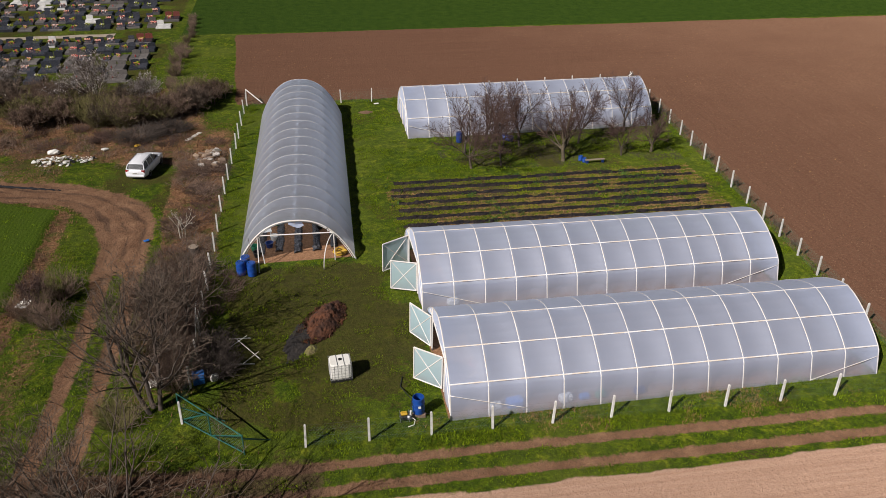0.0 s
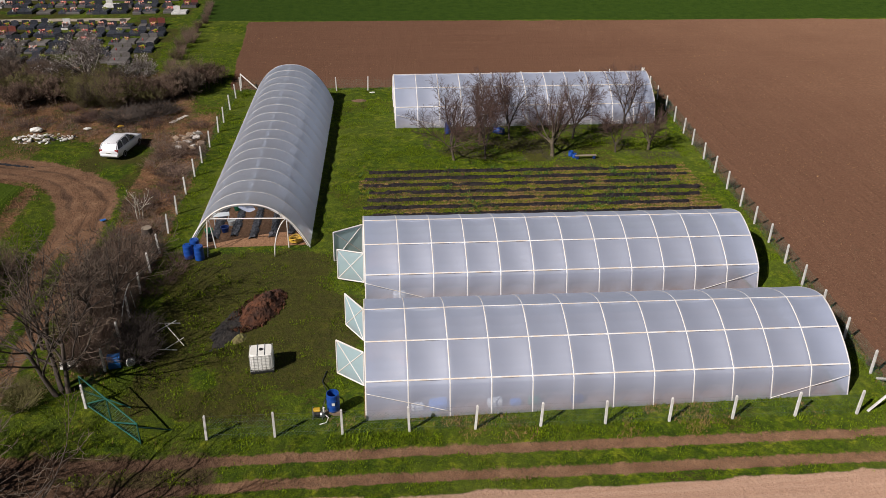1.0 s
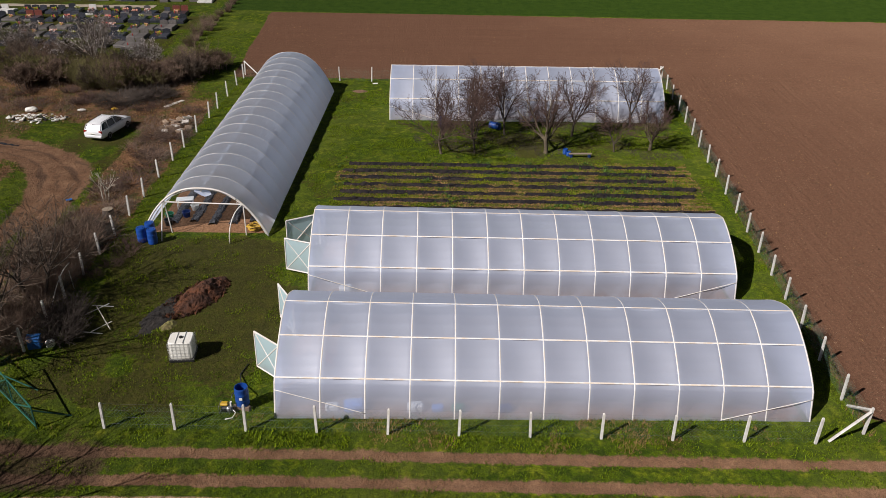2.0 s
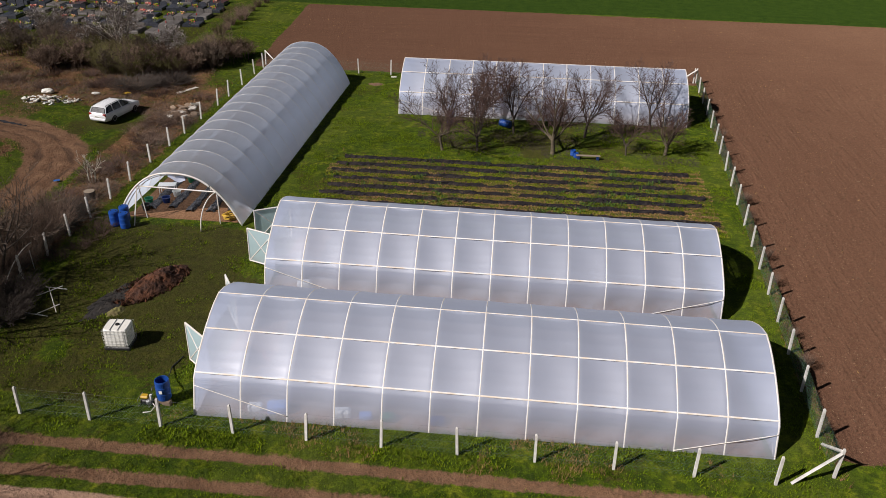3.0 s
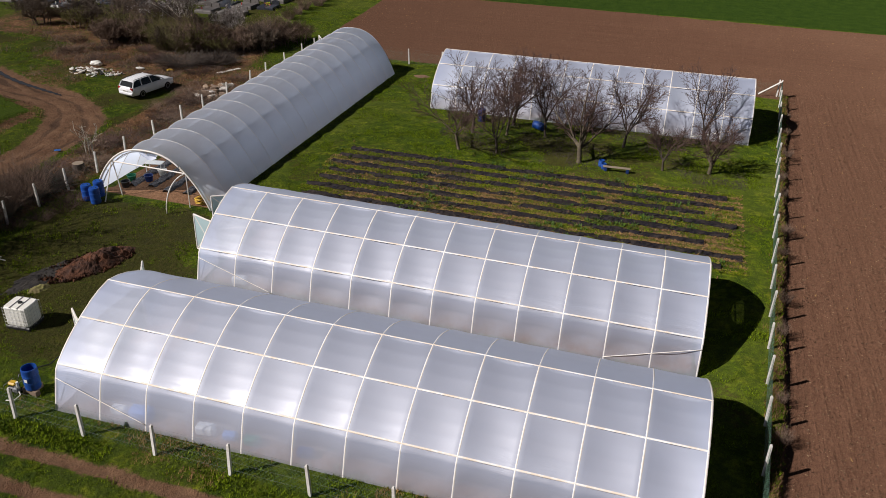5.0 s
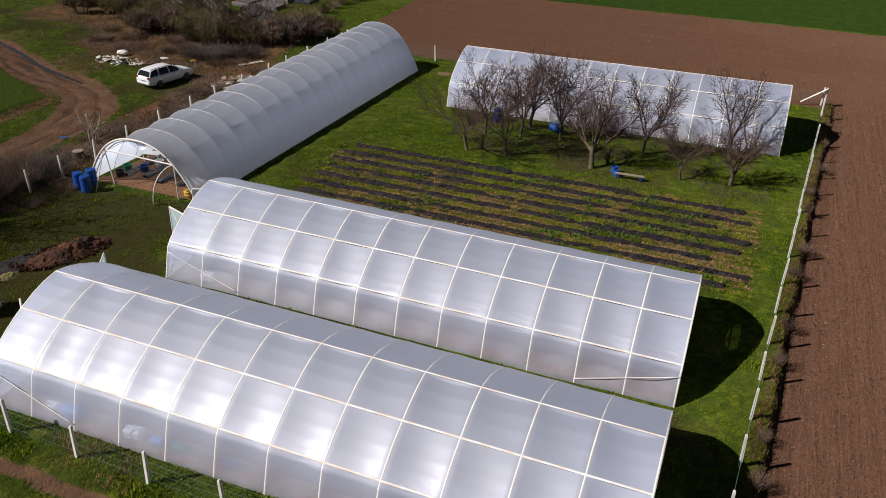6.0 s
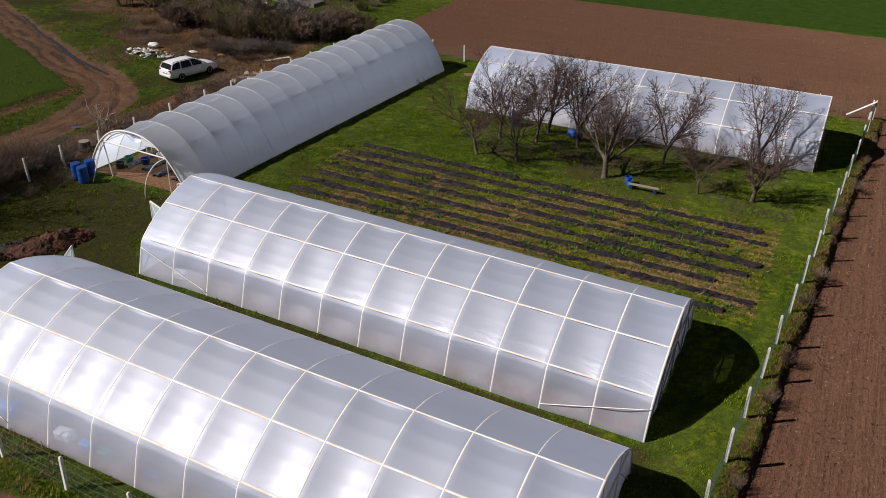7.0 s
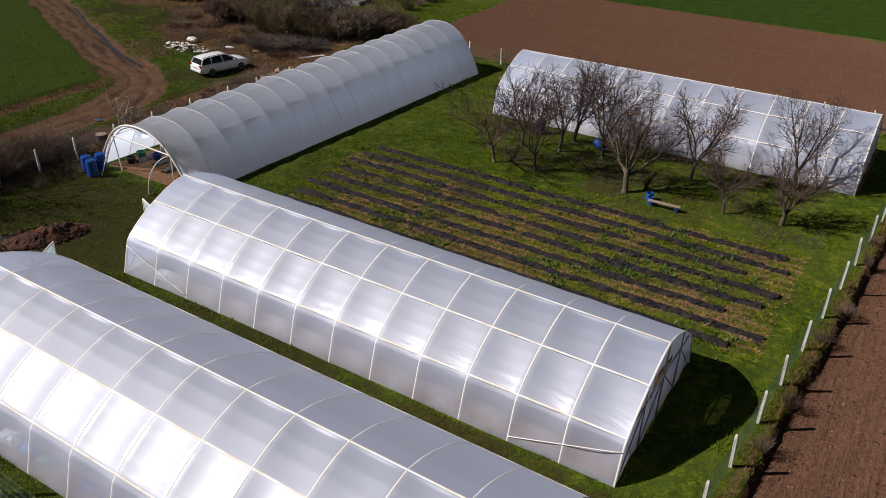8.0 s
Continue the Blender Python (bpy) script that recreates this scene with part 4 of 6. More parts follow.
# ---- trees and shrubs ----
def grow(rng, start, way, length, radius, level, spec, out):
    """One limb and, from it, the limbs of the next level."""
    s = spec[level]
    pts, radii, p, d = [start.copy()], [radius], start.copy(), way.normalized()
    segs = s["segs"]
    for i in range(segs):
        d = (d + Vector((rng.gauss(0, 1), rng.gauss(0, 1), rng.gauss(0, 1))) * s["gnarl"] + Vector((0, 0, s["up"]))).normalized()
        p = p + d * (length / segs)
        pts.append(p.copy())
        radii.append(radius * (1 - (1 - s["tip"]) * (i + 1) / segs))
    out.append((level, pts, radii))
    if level + 1 >= len(spec):
        return
    n = max(1, round(s["kids"] * rng.uniform(0.8, 1.2)))
    turn = rng.uniform(0, 6.28)
    for k in range(n):
        t = s["from"] + (1 - s["from"]) * (k + rng.random()) / n
        i = min(int(t * segs), segs - 1)
        f = t * segs - i
        at = pts[i].lerp(pts[i + 1], f)
        ahead = (pts[i + 1] - pts[i]).normalized()
        turn += 2.4 + rng.uniform(-0.5, 0.5)
        side = ahead.cross(Vector((0.3, 0.5, 0.81))).normalized()
        side = Matrix.Rotation(turn, 3, ahead) @ side
        a = radians(rng.uniform(*s["angle"]))
        way2 = ahead * math.cos(a) + side * math.sin(a)
        if way2.z < -0.15:
            way2.z *= 0.3
        r = radii[i] * (1 - f) + radii[i + 1] * f
        grow(rng, at, way2, length * rng.uniform(*s["ratio"]) * (1 - 0.35 * t), r * s["thin"], level + 1, spec, out)


def limbs(out, levels, thick=1.0, sides=(7, 6, 4, 3, 3, 3), least=0.004):
    geo = Geo()
    for level, pts, radii in out:
        if level in levels:
            geo.tube(pts, [max(r * thick, least) for r in radii], sides[level], cap=level < 2)
    return geo


def spec_tree(kids, spread, reach=(1.9, 2.5), up=0.06, fan=(28, 60)):
    return [
        dict(segs=4, gnarl=0.06, up=0.04, tip=0.75, kids=kids[0], angle=spread, ratio=reach, thin=0.62, **{"from": 0.72}),
        dict(segs=6, gnarl=0.12, up=up, tip=0.35, kids=kids[1], angle=fan, ratio=(0.42, 0.66), thin=0.55, **{"from": 0.18}),
        dict(segs=5, gnarl=0.14, up=up, tip=0.35, kids=kids[2], angle=fan, ratio=(0.4, 0.7), thin=0.55, **{"from": 0.15}),
        dict(segs=4, gnarl=0.15, up=up * 0.8, tip=0.4, kids=kids[3], angle=(25, 60), ratio=(0.4, 0.7), thin=0.6, **{"from": 0.1}),
        dict(segs=3, gnarl=0.14, up=0.03, tip=0.5, kids=0, angle=(20, 50), ratio=(0.5, 0.8), thin=0.6, **{"from": 0.1}),
    ]


def tree(name, label, x, y, trunk, radius, spec, seed, bark, twig, lean=(0, 0), stems=1, group="", twig_least=0.009):
    rng = random.Random(seed)
    ob = thing(name, label, "tree", group, pose(x, y, -0.05))
    out = []
    for k in range(stems):
        a = rng.uniform(0, 6.28)
        off = 0.0 if stems == 1 else 0.28 if stems < 6 else rng.uniform(0.2, 0.8)
        way = Vector((lean[0] + (0 if stems == 1 else 0.2 * math.cos(a)), lean[1] + (0 if stems == 1 else 0.2 * math.sin(a)), 1))
        grow(rng, Vector((off * math.cos(a), off * math.sin(a), 0)), way, trunk * rng.uniform(0.9, 1.1), radius * rng.uniform(0.8, 1.0), 0, spec, out)
    part("trunk", limbs(out, (0, 1), least=twig_least), bark, ob, smooth=True, tidy=False)
    part("crown", limbs(out, (2, 3, 4), least=twig_least), twig, ob, "dense bare twigs", tidy=False)
    return ob, out


OPEN = spec_tree((6, 9, 7, 4), (22, 56), (3.4, 4.4), 0.05, (20, 54))
SLIM = spec_tree((5, 9, 7, 4), (14, 46), (3.3, 4.3), 0.055, (20, 52))
orchard = [
    (13.2, 62.3, 1.7, 0.13, OPEN, 11, (-0.10, -0.02)), (15.8, 62.5, 1.6, 0.11, SLIM, 12, (-0.08, 0.03)), (13.3, 65.7, 1.75, 0.14, SLIM, 13, (0, 0)),
    (15.7, 66.1, 1.8, 0.13, SLIM, 14, (0.03, 0)), (15.7, 68.2, 1.9, 0.17, SLIM, 15, (0.05, 0)), (18.4, 66.5, 1.9, 0.13, SLIM, 16, (0, 0)),
    (21.35, 62.7, 1.7, 0.20, OPEN, 17, (0.04, 0)), (23.9, 66.4, 1.7, 0.14, SLIM, 18, (0.08, 0)), (26.75, 63.1, 1.15, 0.09, SLIM, 19, (-0.05, 0)),
    (29.65, 63.5, 1.15, 0.17, OPEN, 20, (0.10, 0.02)), (29.2, 68.9, 1.75, 0.15, SLIM, 21, (0.02, -0.02)),
]
for n, (x, y, trunk, r, spec, seed, lean) in enumerate(orchard):
    tree("fruit_tree", "small bare orchard tree with forked trunk on the grass", x, y, trunk * 0.70, r * 0.9, spec, seed, LICHEN_BARK if n % 3 == 0 else BARK, TWIG, lean, group="orchard trees", twig_least=0.0085)

SCRUB = spec_tree((4, 6, 5, 3), (18, 44), up=0.07)
HEDGE = spec_tree((4, 5, 5, 3), (14, 62), (2.4, 3.4), up=0.08)
SPARSE = spec_tree((4, 5, 4, 2), (18, 48), up=0.06)
LEADER = [
    dict(segs=5, gnarl=0.05, up=0.04, tip=0.62, kids=5, angle=(14, 58), ratio=(1.5, 2.1), thin=0.58, **{"from": 0.4}),
    dict(segs=8, gnarl=0.09, up=0.03, tip=0.25, kids=7, angle=(24, 55), ratio=(0.34, 0.58), thin=0.52, **{"from": 0.12}),
    dict(segs=6, gnarl=0.12, up=0.03, tip=0.3, kids=4, angle=(25, 60), ratio=(0.4, 0.65), thin=0.55, **{"from": 0.12}),
    dict(segs=4, gnarl=0.14, up=0.03, tip=0.4, kids=2, angle=(25, 60), ratio=(0.4, 0.7), thin=0.6, **{"from": 0.1}),
    dict(segs=3, gnarl=0.14, up=0.02, tip=0.5, kids=0, angle=(20, 50), ratio=(0.5, 0.8), thin=0.6, **{"from": 0.1}),
]
BONE = spec_tree((3, 2, 1, 1), (15, 35))
tree("tree", "tall bare multi-stemmed tree beside the fence corner", -8.75, 34.4, 3.2, 0.15, LEADER, 31, BARK, TWIG_GREY, (-0.10, 0.05), 3, "bare trees by the lane", 0.010)
tree("tree", "bare young tree among the brush", -9.3, 37.6, 2.1, 0.12, SPARSE, 32, BARK, TWIG_GREY, (0.05, 0), 2, "bare trees by the lane")
tree("tree", "bare young tree among the brush", -8.6, 42.4, 0.9, 0.07, SPARSE, 33, BARK, TWIG_GREY, (0.02, 0), 2, "bare trees by the lane")
for k, (x, y, tall) in enumerate(((-8.3, 40.2, 2.3), (-9.6, 42.4, 1.3))):
    tree("tree", "bare young tree among the brush", x, y, tall, 0.10, SPARSE, 130 + k, BARK, TWIG_GREY, (0.04, 0.02), 3, "bare trees by the lane", 0.011)
tree("tree", "bare scrubby tree beside the lane", -11.0, 38.4, 2.2, 0.12, SPARSE, 34, BARK, TWIG_GREY, (-0.04, 0), 3, "bare trees by the lane")
tree("tree", "bare many-stemmed tree by the track junction", -10.9, 27.0, 2.5, 0.12, LEADER, 35, BARK, TWIG_GREY, (-0.05, -0.02), 3, "bare trees by the lane", 0.010)
tree("tree", "bare many-stemmed tree by the track junction", -13.6, 25.6, 2.6, 0.13, LEADER, 36, BARK, TWIG_GREY, (-0.02, -0.02), 3, "bare trees by the lane", 0.010)
tree("tree", "tall bare tree south of the track junction", -8.4, 22.9, 3.7, 0.17, LEADER, 39, BARK, TWIG_GREY, (0.0, 0.02), 2, "bare trees by the lane", 0.010)
tree("tree", "bare bush-like tree beside the lane", -16.6, 45.2, 0.9, 0.08, SCRUB, 37, BARK, TWIG, (0, 0), 4, "bare trees by the lane")


def shrub_meshes(count, height, seed, material, spread_to=0.75, side=3, thick=0.013):
    """A thicket of thin stems from one root, as one mesh."""
    rng = random.Random(seed)
    geo = Geo()
    for k in range(count):
        a, rad = rng.uniform(0, 6.28), 0.9 * math.sqrt(rng.random())
        base = Vector((rad * math.cos(a), rad * math.sin(a), -0.03))
        d = Vector((math.cos(a) * rng.uniform(0.1, spread_to), math.sin(a) * rng.uniform(0.1, spread_to), 1)).normalized()
        h = height * rng.uniform(0.45, 1.0)
        pts = [base]
        for i in range(3):
            d = (d + Vector((rng.gauss(0, 0.16), rng.gauss(0, 0.16), rng.gauss(0, 0.08)))).normalized()
            pts.append(pts[-1] + d * h / 3)
        geo.tube(pts, [thick, thick * 0.8, thick * 0.6, thick * 0.4], 3, cap=False)
        for j in range(side):
            i = rng.choice((1, 1, 2))
            q = pts[i].lerp(pts[i + 1], rng.random())
            e = (d + Vector((rng.gauss(0, 0.6), rng.gauss(0, 0.6), rng.gauss(0.1, 0.3)))).normalized()
            s = h * rng.uniform(0.2, 0.42)
            mid = q + e * s * 0.5
            geo.tube([q, mid, mid + (e + Vector((rng.gauss(0, 0.25), rng.gauss(0, 0.25), 0.1))) * s * 0.5], [thick * 0.6, thick * 0.5, thick * 0.35], 3, cap=False)
    return mesh_of("stems", geo, material, tidy=False)


def shrub(name, label, mesh, x, y, s, turn, group, sz=None):
    ob = new(name, mesh)
    ob.matrix_world = Matrix.Translation((x, y, 0)) @ Matrix.Rotation(turn, 4, "Z") @ Matrix.Diagonal((s, s, sz or s, 1))
    return tagged(ob, label, "shrub", group)


BRUSHES = [shrub_meshes(230, 2.9, 70 + k, BRUSH, 0.7) for k in range(3)]
OLIVE_BRUSH = shrub_meshes(320, 2.8, 90, BUDDING, 0.8)
LOW_BRUSH = [shrub_meshes(170, 1.3, 95 + k, (BRUSH, TWIG)[k], 1.0, 2) for k in range(2)]
rng = random.Random(5)
# hedge between the wild ground and the cemetery
bushy = [tree("hedge_tree", "bare spreading shrub tree in the wild hedge", -20.0 - 6 * k, 79.5 + k, 0.6, 0.05, HEDGE, 110 + k, (BRUSH, TWIG_GREY, BRUSH)[k], (BRUSH, TWIG_GREY, BUDDING)[k], (0, 0), 8, "wild hedge trees", 0.012)[0] for k in range(3)]
for k in range(76):
    t = k / 75
    x = -27.5 + 18 * t + rng.uniform(-1.0, 1.0)
    y = 76.6 + 1.6 * math.sin(t * 7) + 4.5 * t * t + rng.uniform(0, 8.5) * (0.55 + 0.45 * math.sin(t * 5 + 1))
    if -21.5 < x < -19 and y > 81:
        continue
    s = rng.uniform(0.75, 1.25)
    if k % 6:
        copy_thing(rng.choice(bushy), Matrix.Translation((x, y, -0.05)) @ Matrix.Rotation(rng.uniform(0, 6.28), 4, "Z") @ Matrix.Scale(s, 4))
    else:
        shrub("hedge_shrub", "dense bare brown shrub in the wild hedge", rng.choice(BRUSHES), x, y, rng.uniform(0.6, 0.9), rng.uniform(0, 6.28), "wild hedge shrubs", rng.uniform(0.65, 1.0))
for x, y, s in ((-36.5, 81.2, 1.2), (-33.2, 83.4, 1.35), (-30.4, 82.2, 1.1), (-39.5, 83.8, 1.2), (-28.8, 84.6, 1.3)):
    copy_thing(bushy[1], Matrix.Translation((x, y, -0.05)) @ Matrix.Rotation(x, 4, "Z") @ Matrix.Scale(s, 4))
for x, y, s in ((-19.4, 77.6, 1.0), (-18.2, 79.2, 0.9), (-17.0, 76.9, 0.8), (-12.4, 82.5, 0.8)):
    shrub("hedge_shrub", "olive budding shrub in the wild hedge", OLIVE_BRUSH, x, y, s, rng.uniform(0, 6.28), "wild hedge shrubs")
for k in range(14):
    shrub("hedge_shrub", "bare brown shrub beside the meadow edge", rng.choice(BRUSHES), -14.3 + rng.uniform(-0.6, 0.6) - 0.03 * k, 88 + 2.4 * k, rng.uniform(0.3, 0.6), rng.uniform(0, 6.28), "wild hedge shrubs")
for k in range(15):
    x = rng.uniform(-30, -11.5)
    y = 74.6 - 0.12 * (x + 20) + rng.uniform(-2.8, 1.8)
    if -22.6 < x < -16.4 and y < 72:
        continue
    shrub("brush", "low tangled dry brush before the hedge", rng.choice(LOW_BRUSH), x, y, rng.uniform(0.6, 1.3), rng.uniform(0, 6.28), "dry brush before the hedge", rng.uniform(0.3, 0.6))
# brush in the strip between lane and fence
for k in range(38):
    y = rng.uniform(35.5, 73)
    x = rng.uniform(-10.3, -7.8)
    shrub("brush", "low dry brown brush beside the fence", rng.choice(LOW_BRUSH), x, y, rng.uniform(0.7, 1.25), rng.uniform(0, 6.28), "dry brush by the fence", rng.uniform(0.6, 1.1) * (1.0 if y < 46 else 0.4))
for x, y, s in ((-8.2, 46.2, 1.1), (-9.9, 43.3, 1.1), (-8.6, 37.2, 1.0), (-7.9, 36.2, 0.9), (-7.9, 38.6, 1.0), (-8.0, 40.6, 1.0), (-8.0, 42.6, 1.1), (-9.3, 47.0, 1.2), (-8.3, 44.0, 1.2), (-10.2, 45.0, 1.0), (-9.0, 41.5, 0.9), (-16.0, 46.5, 1.1), (-17.0, 44.2, 1.2), (-15.9, 43.2, 0.9)):
    shrub("brush", "tangled bare brush beside the lane", rng.choice(BRUSHES), x, y, s * 0.7, rng.uniform(0, 6.28), "dry brush by the fence", s * 0.6)
for k in range(12):
    y = 33.5 + 3.9 * k + rng.uniform(-0.8, 0.8)
    shrub("brush", "low dry brush along the netting", LOW_BRUSH[0], fence_east(y) + rng.uniform(0.3, 0.7), y, rng.uniform(0.2, 0.35), rng.uniform(0, 6.28), "dry brush by the field fence", rng.uniform(0.3, 0.5))

for x, y, s in ((-10.4, 33.6, 0.62), (-11.0, 34.6, 0.45)):
    shrub("shrub", "low olive shrub in the weeds beside the lane", OLIVE_BRUSH, x, y, s, x, "shrubs by the lane", s * 0.7)

# pale dead tree and the white blossom tree
pale, _ = tree("dead_tree", "pale dead barkless tree in the brush", -9.2, 53.0, 0.9, 0.06, BONE, 51, PALE_BARK, PALE_BARK, (0.1, 0), 3)
for x, y, seed, tall in ((-20.3, 82.6, 61, 1.25), (-30.5, 87.0, 62, 0.85), (-16.2, 84.0, 63, 0.7)):
    ob, out = tree("blossom_tree", "bare tree with thin white blossom above the hedge", x, y, tall, 0.13, OPEN, seed, PALE_BARK, TWIG_GREY, (0, 0), 2, "blossom trees", 0.010)
    geo, r2 = Geo(), random.Random(seed)
    for level, pts, radii in out:
        if level >= 3:
            for p in pts[1:]:
                if r2.random() < 0.40:
                    s = r2.uniform(0.018, 0.042)
                    a, b, c = (Vector((r2.gauss(0, s), r2.gauss(0, s), r2.gauss(0, s))) for _ in range(3))
                    geo.add([p + a, p + b, p + c, p - a * 0.7 + Vector((0, 0, s))], [(0, 1, 2), (1, 2, 3)])
    part("blossom", geo, BLOSSOM, ob, "sparse white blossom", tidy=False)


# ---- car ----
def car():
    ob = thing("car", "white estate car with dark windows parked on the grass", "car", "", pose(-13.6, 65.95, 0, 0, 0, 78) @ Matrix.Scale(0.97, 4))
    stations = [(-2.27, 0.36, 0.80, 0.74, 0.84), (-2.2, 0.28, 0.96, 0.84, 1.0), (-1.6, 0.24, 0.98, 0.89, 1.02), (-0.6, 0.22, 0.97, 0.89, 1.0), (0.6, 0.22, 0.95, 0.89, 0.98), (1.2, 0.22, 0.92, 0.88, 0.99), (1.8, 0.24, 0.84, 0.86, 0.90), (2.15, 0.26, 0.72, 0.78, 0.77), (2.27, 0.32, 0.58, 0.66, 0.62)]
    rows = []
    for x, low, belt, h, crown in stations:
        side = [(-0.8, low), (-0.97, low + 0.1), (-1.0, (low + belt) / 2), (-0.98, belt - 0.06), (-0.90, belt), (-0.45, crown), (0.45, crown), (0.90, belt), (0.98, belt - 0.06), (1.0, (low + belt) / 2), (0.97, low + 0.1), (0.8, low), (-0.8, low)]
        rows.append([(x, s * h, z) for s, z in side])
    geo = Geo().grid(rows)
    n = len(rows[0])
    geo.f += [tuple(range(n - 1)), tuple(len(rows) * n - n + k for k in range(n - 1))]
    part("body", geo, CAR_PAINT, ob, smooth=True)
    # cabin: glass block with the painted roof and pillars over it
    cab = [(-2.16, 0.96, 0.74, 0.97), (-1.86, 0.97, 0.80, 1.38), (-1.5, 0.97, 0.80, 1.45), (-0.3, 0.97, 0.81, 1.47), (0.25, 0.96, 0.80, 1.43), (1.12, 0.95, 0.76, 0.98)]
    rows = [[(x, -h, z0), (x, -h * 0.99, z0 + 0.02), (x, -h * 0.80, z1 - 0.02), (x, -h * 0.74, z1), (x, h * 0.74, z1), (x, h * 0.80, z1 - 0.02), (x, h * 0.99, z0 + 0.02), (x, h, z0)] for x, z0, h, z1 in cab]
    part("window_glass", Geo().grid(rows), CAR_GLASS, ob, "dark tinted windows")
    roof = [[(x, y * h, z) for y, z in ((-0.80, z1 - 0.03), (-0.72, z1 + 0.02), (0, z1 + 0.035), (0.72, z1 + 0.02), (0.80, z1 - 0.03))] for x, h, z1 in ((-2.0, 0.80, 1.36), (-1.84, 0.80, 1.40), (-1.5, 0.80, 1.45), (-0.3, 0.81, 1.47), (0.2, 0.80, 1.43), (0.32, 0.80, 1.385))]
    part("roof", Geo().grid(roof), CAR_PAINT, ob, smooth=True)
    for s in (-1, 1):
        for a, b in (((-2.14, 0.75, 0.97), (-1.9, 0.64, 1.37)), ((-1.25, 0.815, 0.97), (-1.2, 0.655, 1.44)), ((-0.2, 0.82, 0.97), (-0.28, 0.66, 1.45)), ((1.12, 0.78, 0.95), (0.28, 0.65, 1.41))):
            part("pillar", Geo().tube([(a[0], s * a[1], a[2]), (b[0], s * b[1], b[2])], 0.045, 5), CAR_PAINT, ob)
        part("roof_rail", Geo().tube([(-1.8, s * 0.58, 1.44), (-1.7, s * 0.58, 1.50), (-0.3, s * 0.58, 1.53), (0.1, s * 0.58, 1.47)], 0.02, 5), BLACK_PLASTIC, ob)
        part("wing_mirror", Geo().box(0.16, 0.2, 0.13, pose(0.72, s * 0.93, 0.95), 0.03), CAR_PAINT, ob)
        part("tail_lamp", Geo().box(0.12, 0.30, 0.24, pose(-2.2, s * 0.66, 0.72), 0.03), LAMP_RED, ob)
        part("headlamp", Geo().box(0.3, 0.3, 0.14, pose(2.06, s * 0.6, 0.60), 0.03), LAMP_CLEAR, ob)
        for x in (-1.32, 1.36):
            m = pose(x, s * 0.80, 0.315, 90)
            wheel = part("wheel", Geo().lathe([(0.20, -0.1), (0.29, -0.1), (0.315, -0.06), (0.315, 0.06), (0.29, 0.1), (0.20, 0.1)], 20, m), RUBBER, ob, "black tyre", smooth=True)
            part("rim", Geo().lathe([(0.05, -0.09), (0.20, -0.105), (0.20, 0.105), (0.05, 0.09)], 10, m), ALLOY, wheel)
    part("bumper", Geo().box(0.14, 1.5, 0.22, pose(-2.24, 0, 0.36), 0.05), CAR_PAINT, ob)
    part("rear_window", Geo().grid([[(-2.185, -0.62, 0.99), (-2.185, 0.62, 0.99)], [(-1.92, -0.56, 1.36), (-1.92, 0.56, 1.36)]]), CAR_GLASS, ob, "dark rear window")
    part("number_plate", Geo().box(0.02, 0.52, 0.12, pose(-2.30, 0, 0.62), 0.005), WHITE_PLASTIC, ob, "plain white plate")
    part("plate_bars", Geo().box(0.02, 0.36, 0.05, pose(-2.306, 0, 0.655), 0.004), BLACK_PLASTIC, ob)
    return ob


car()


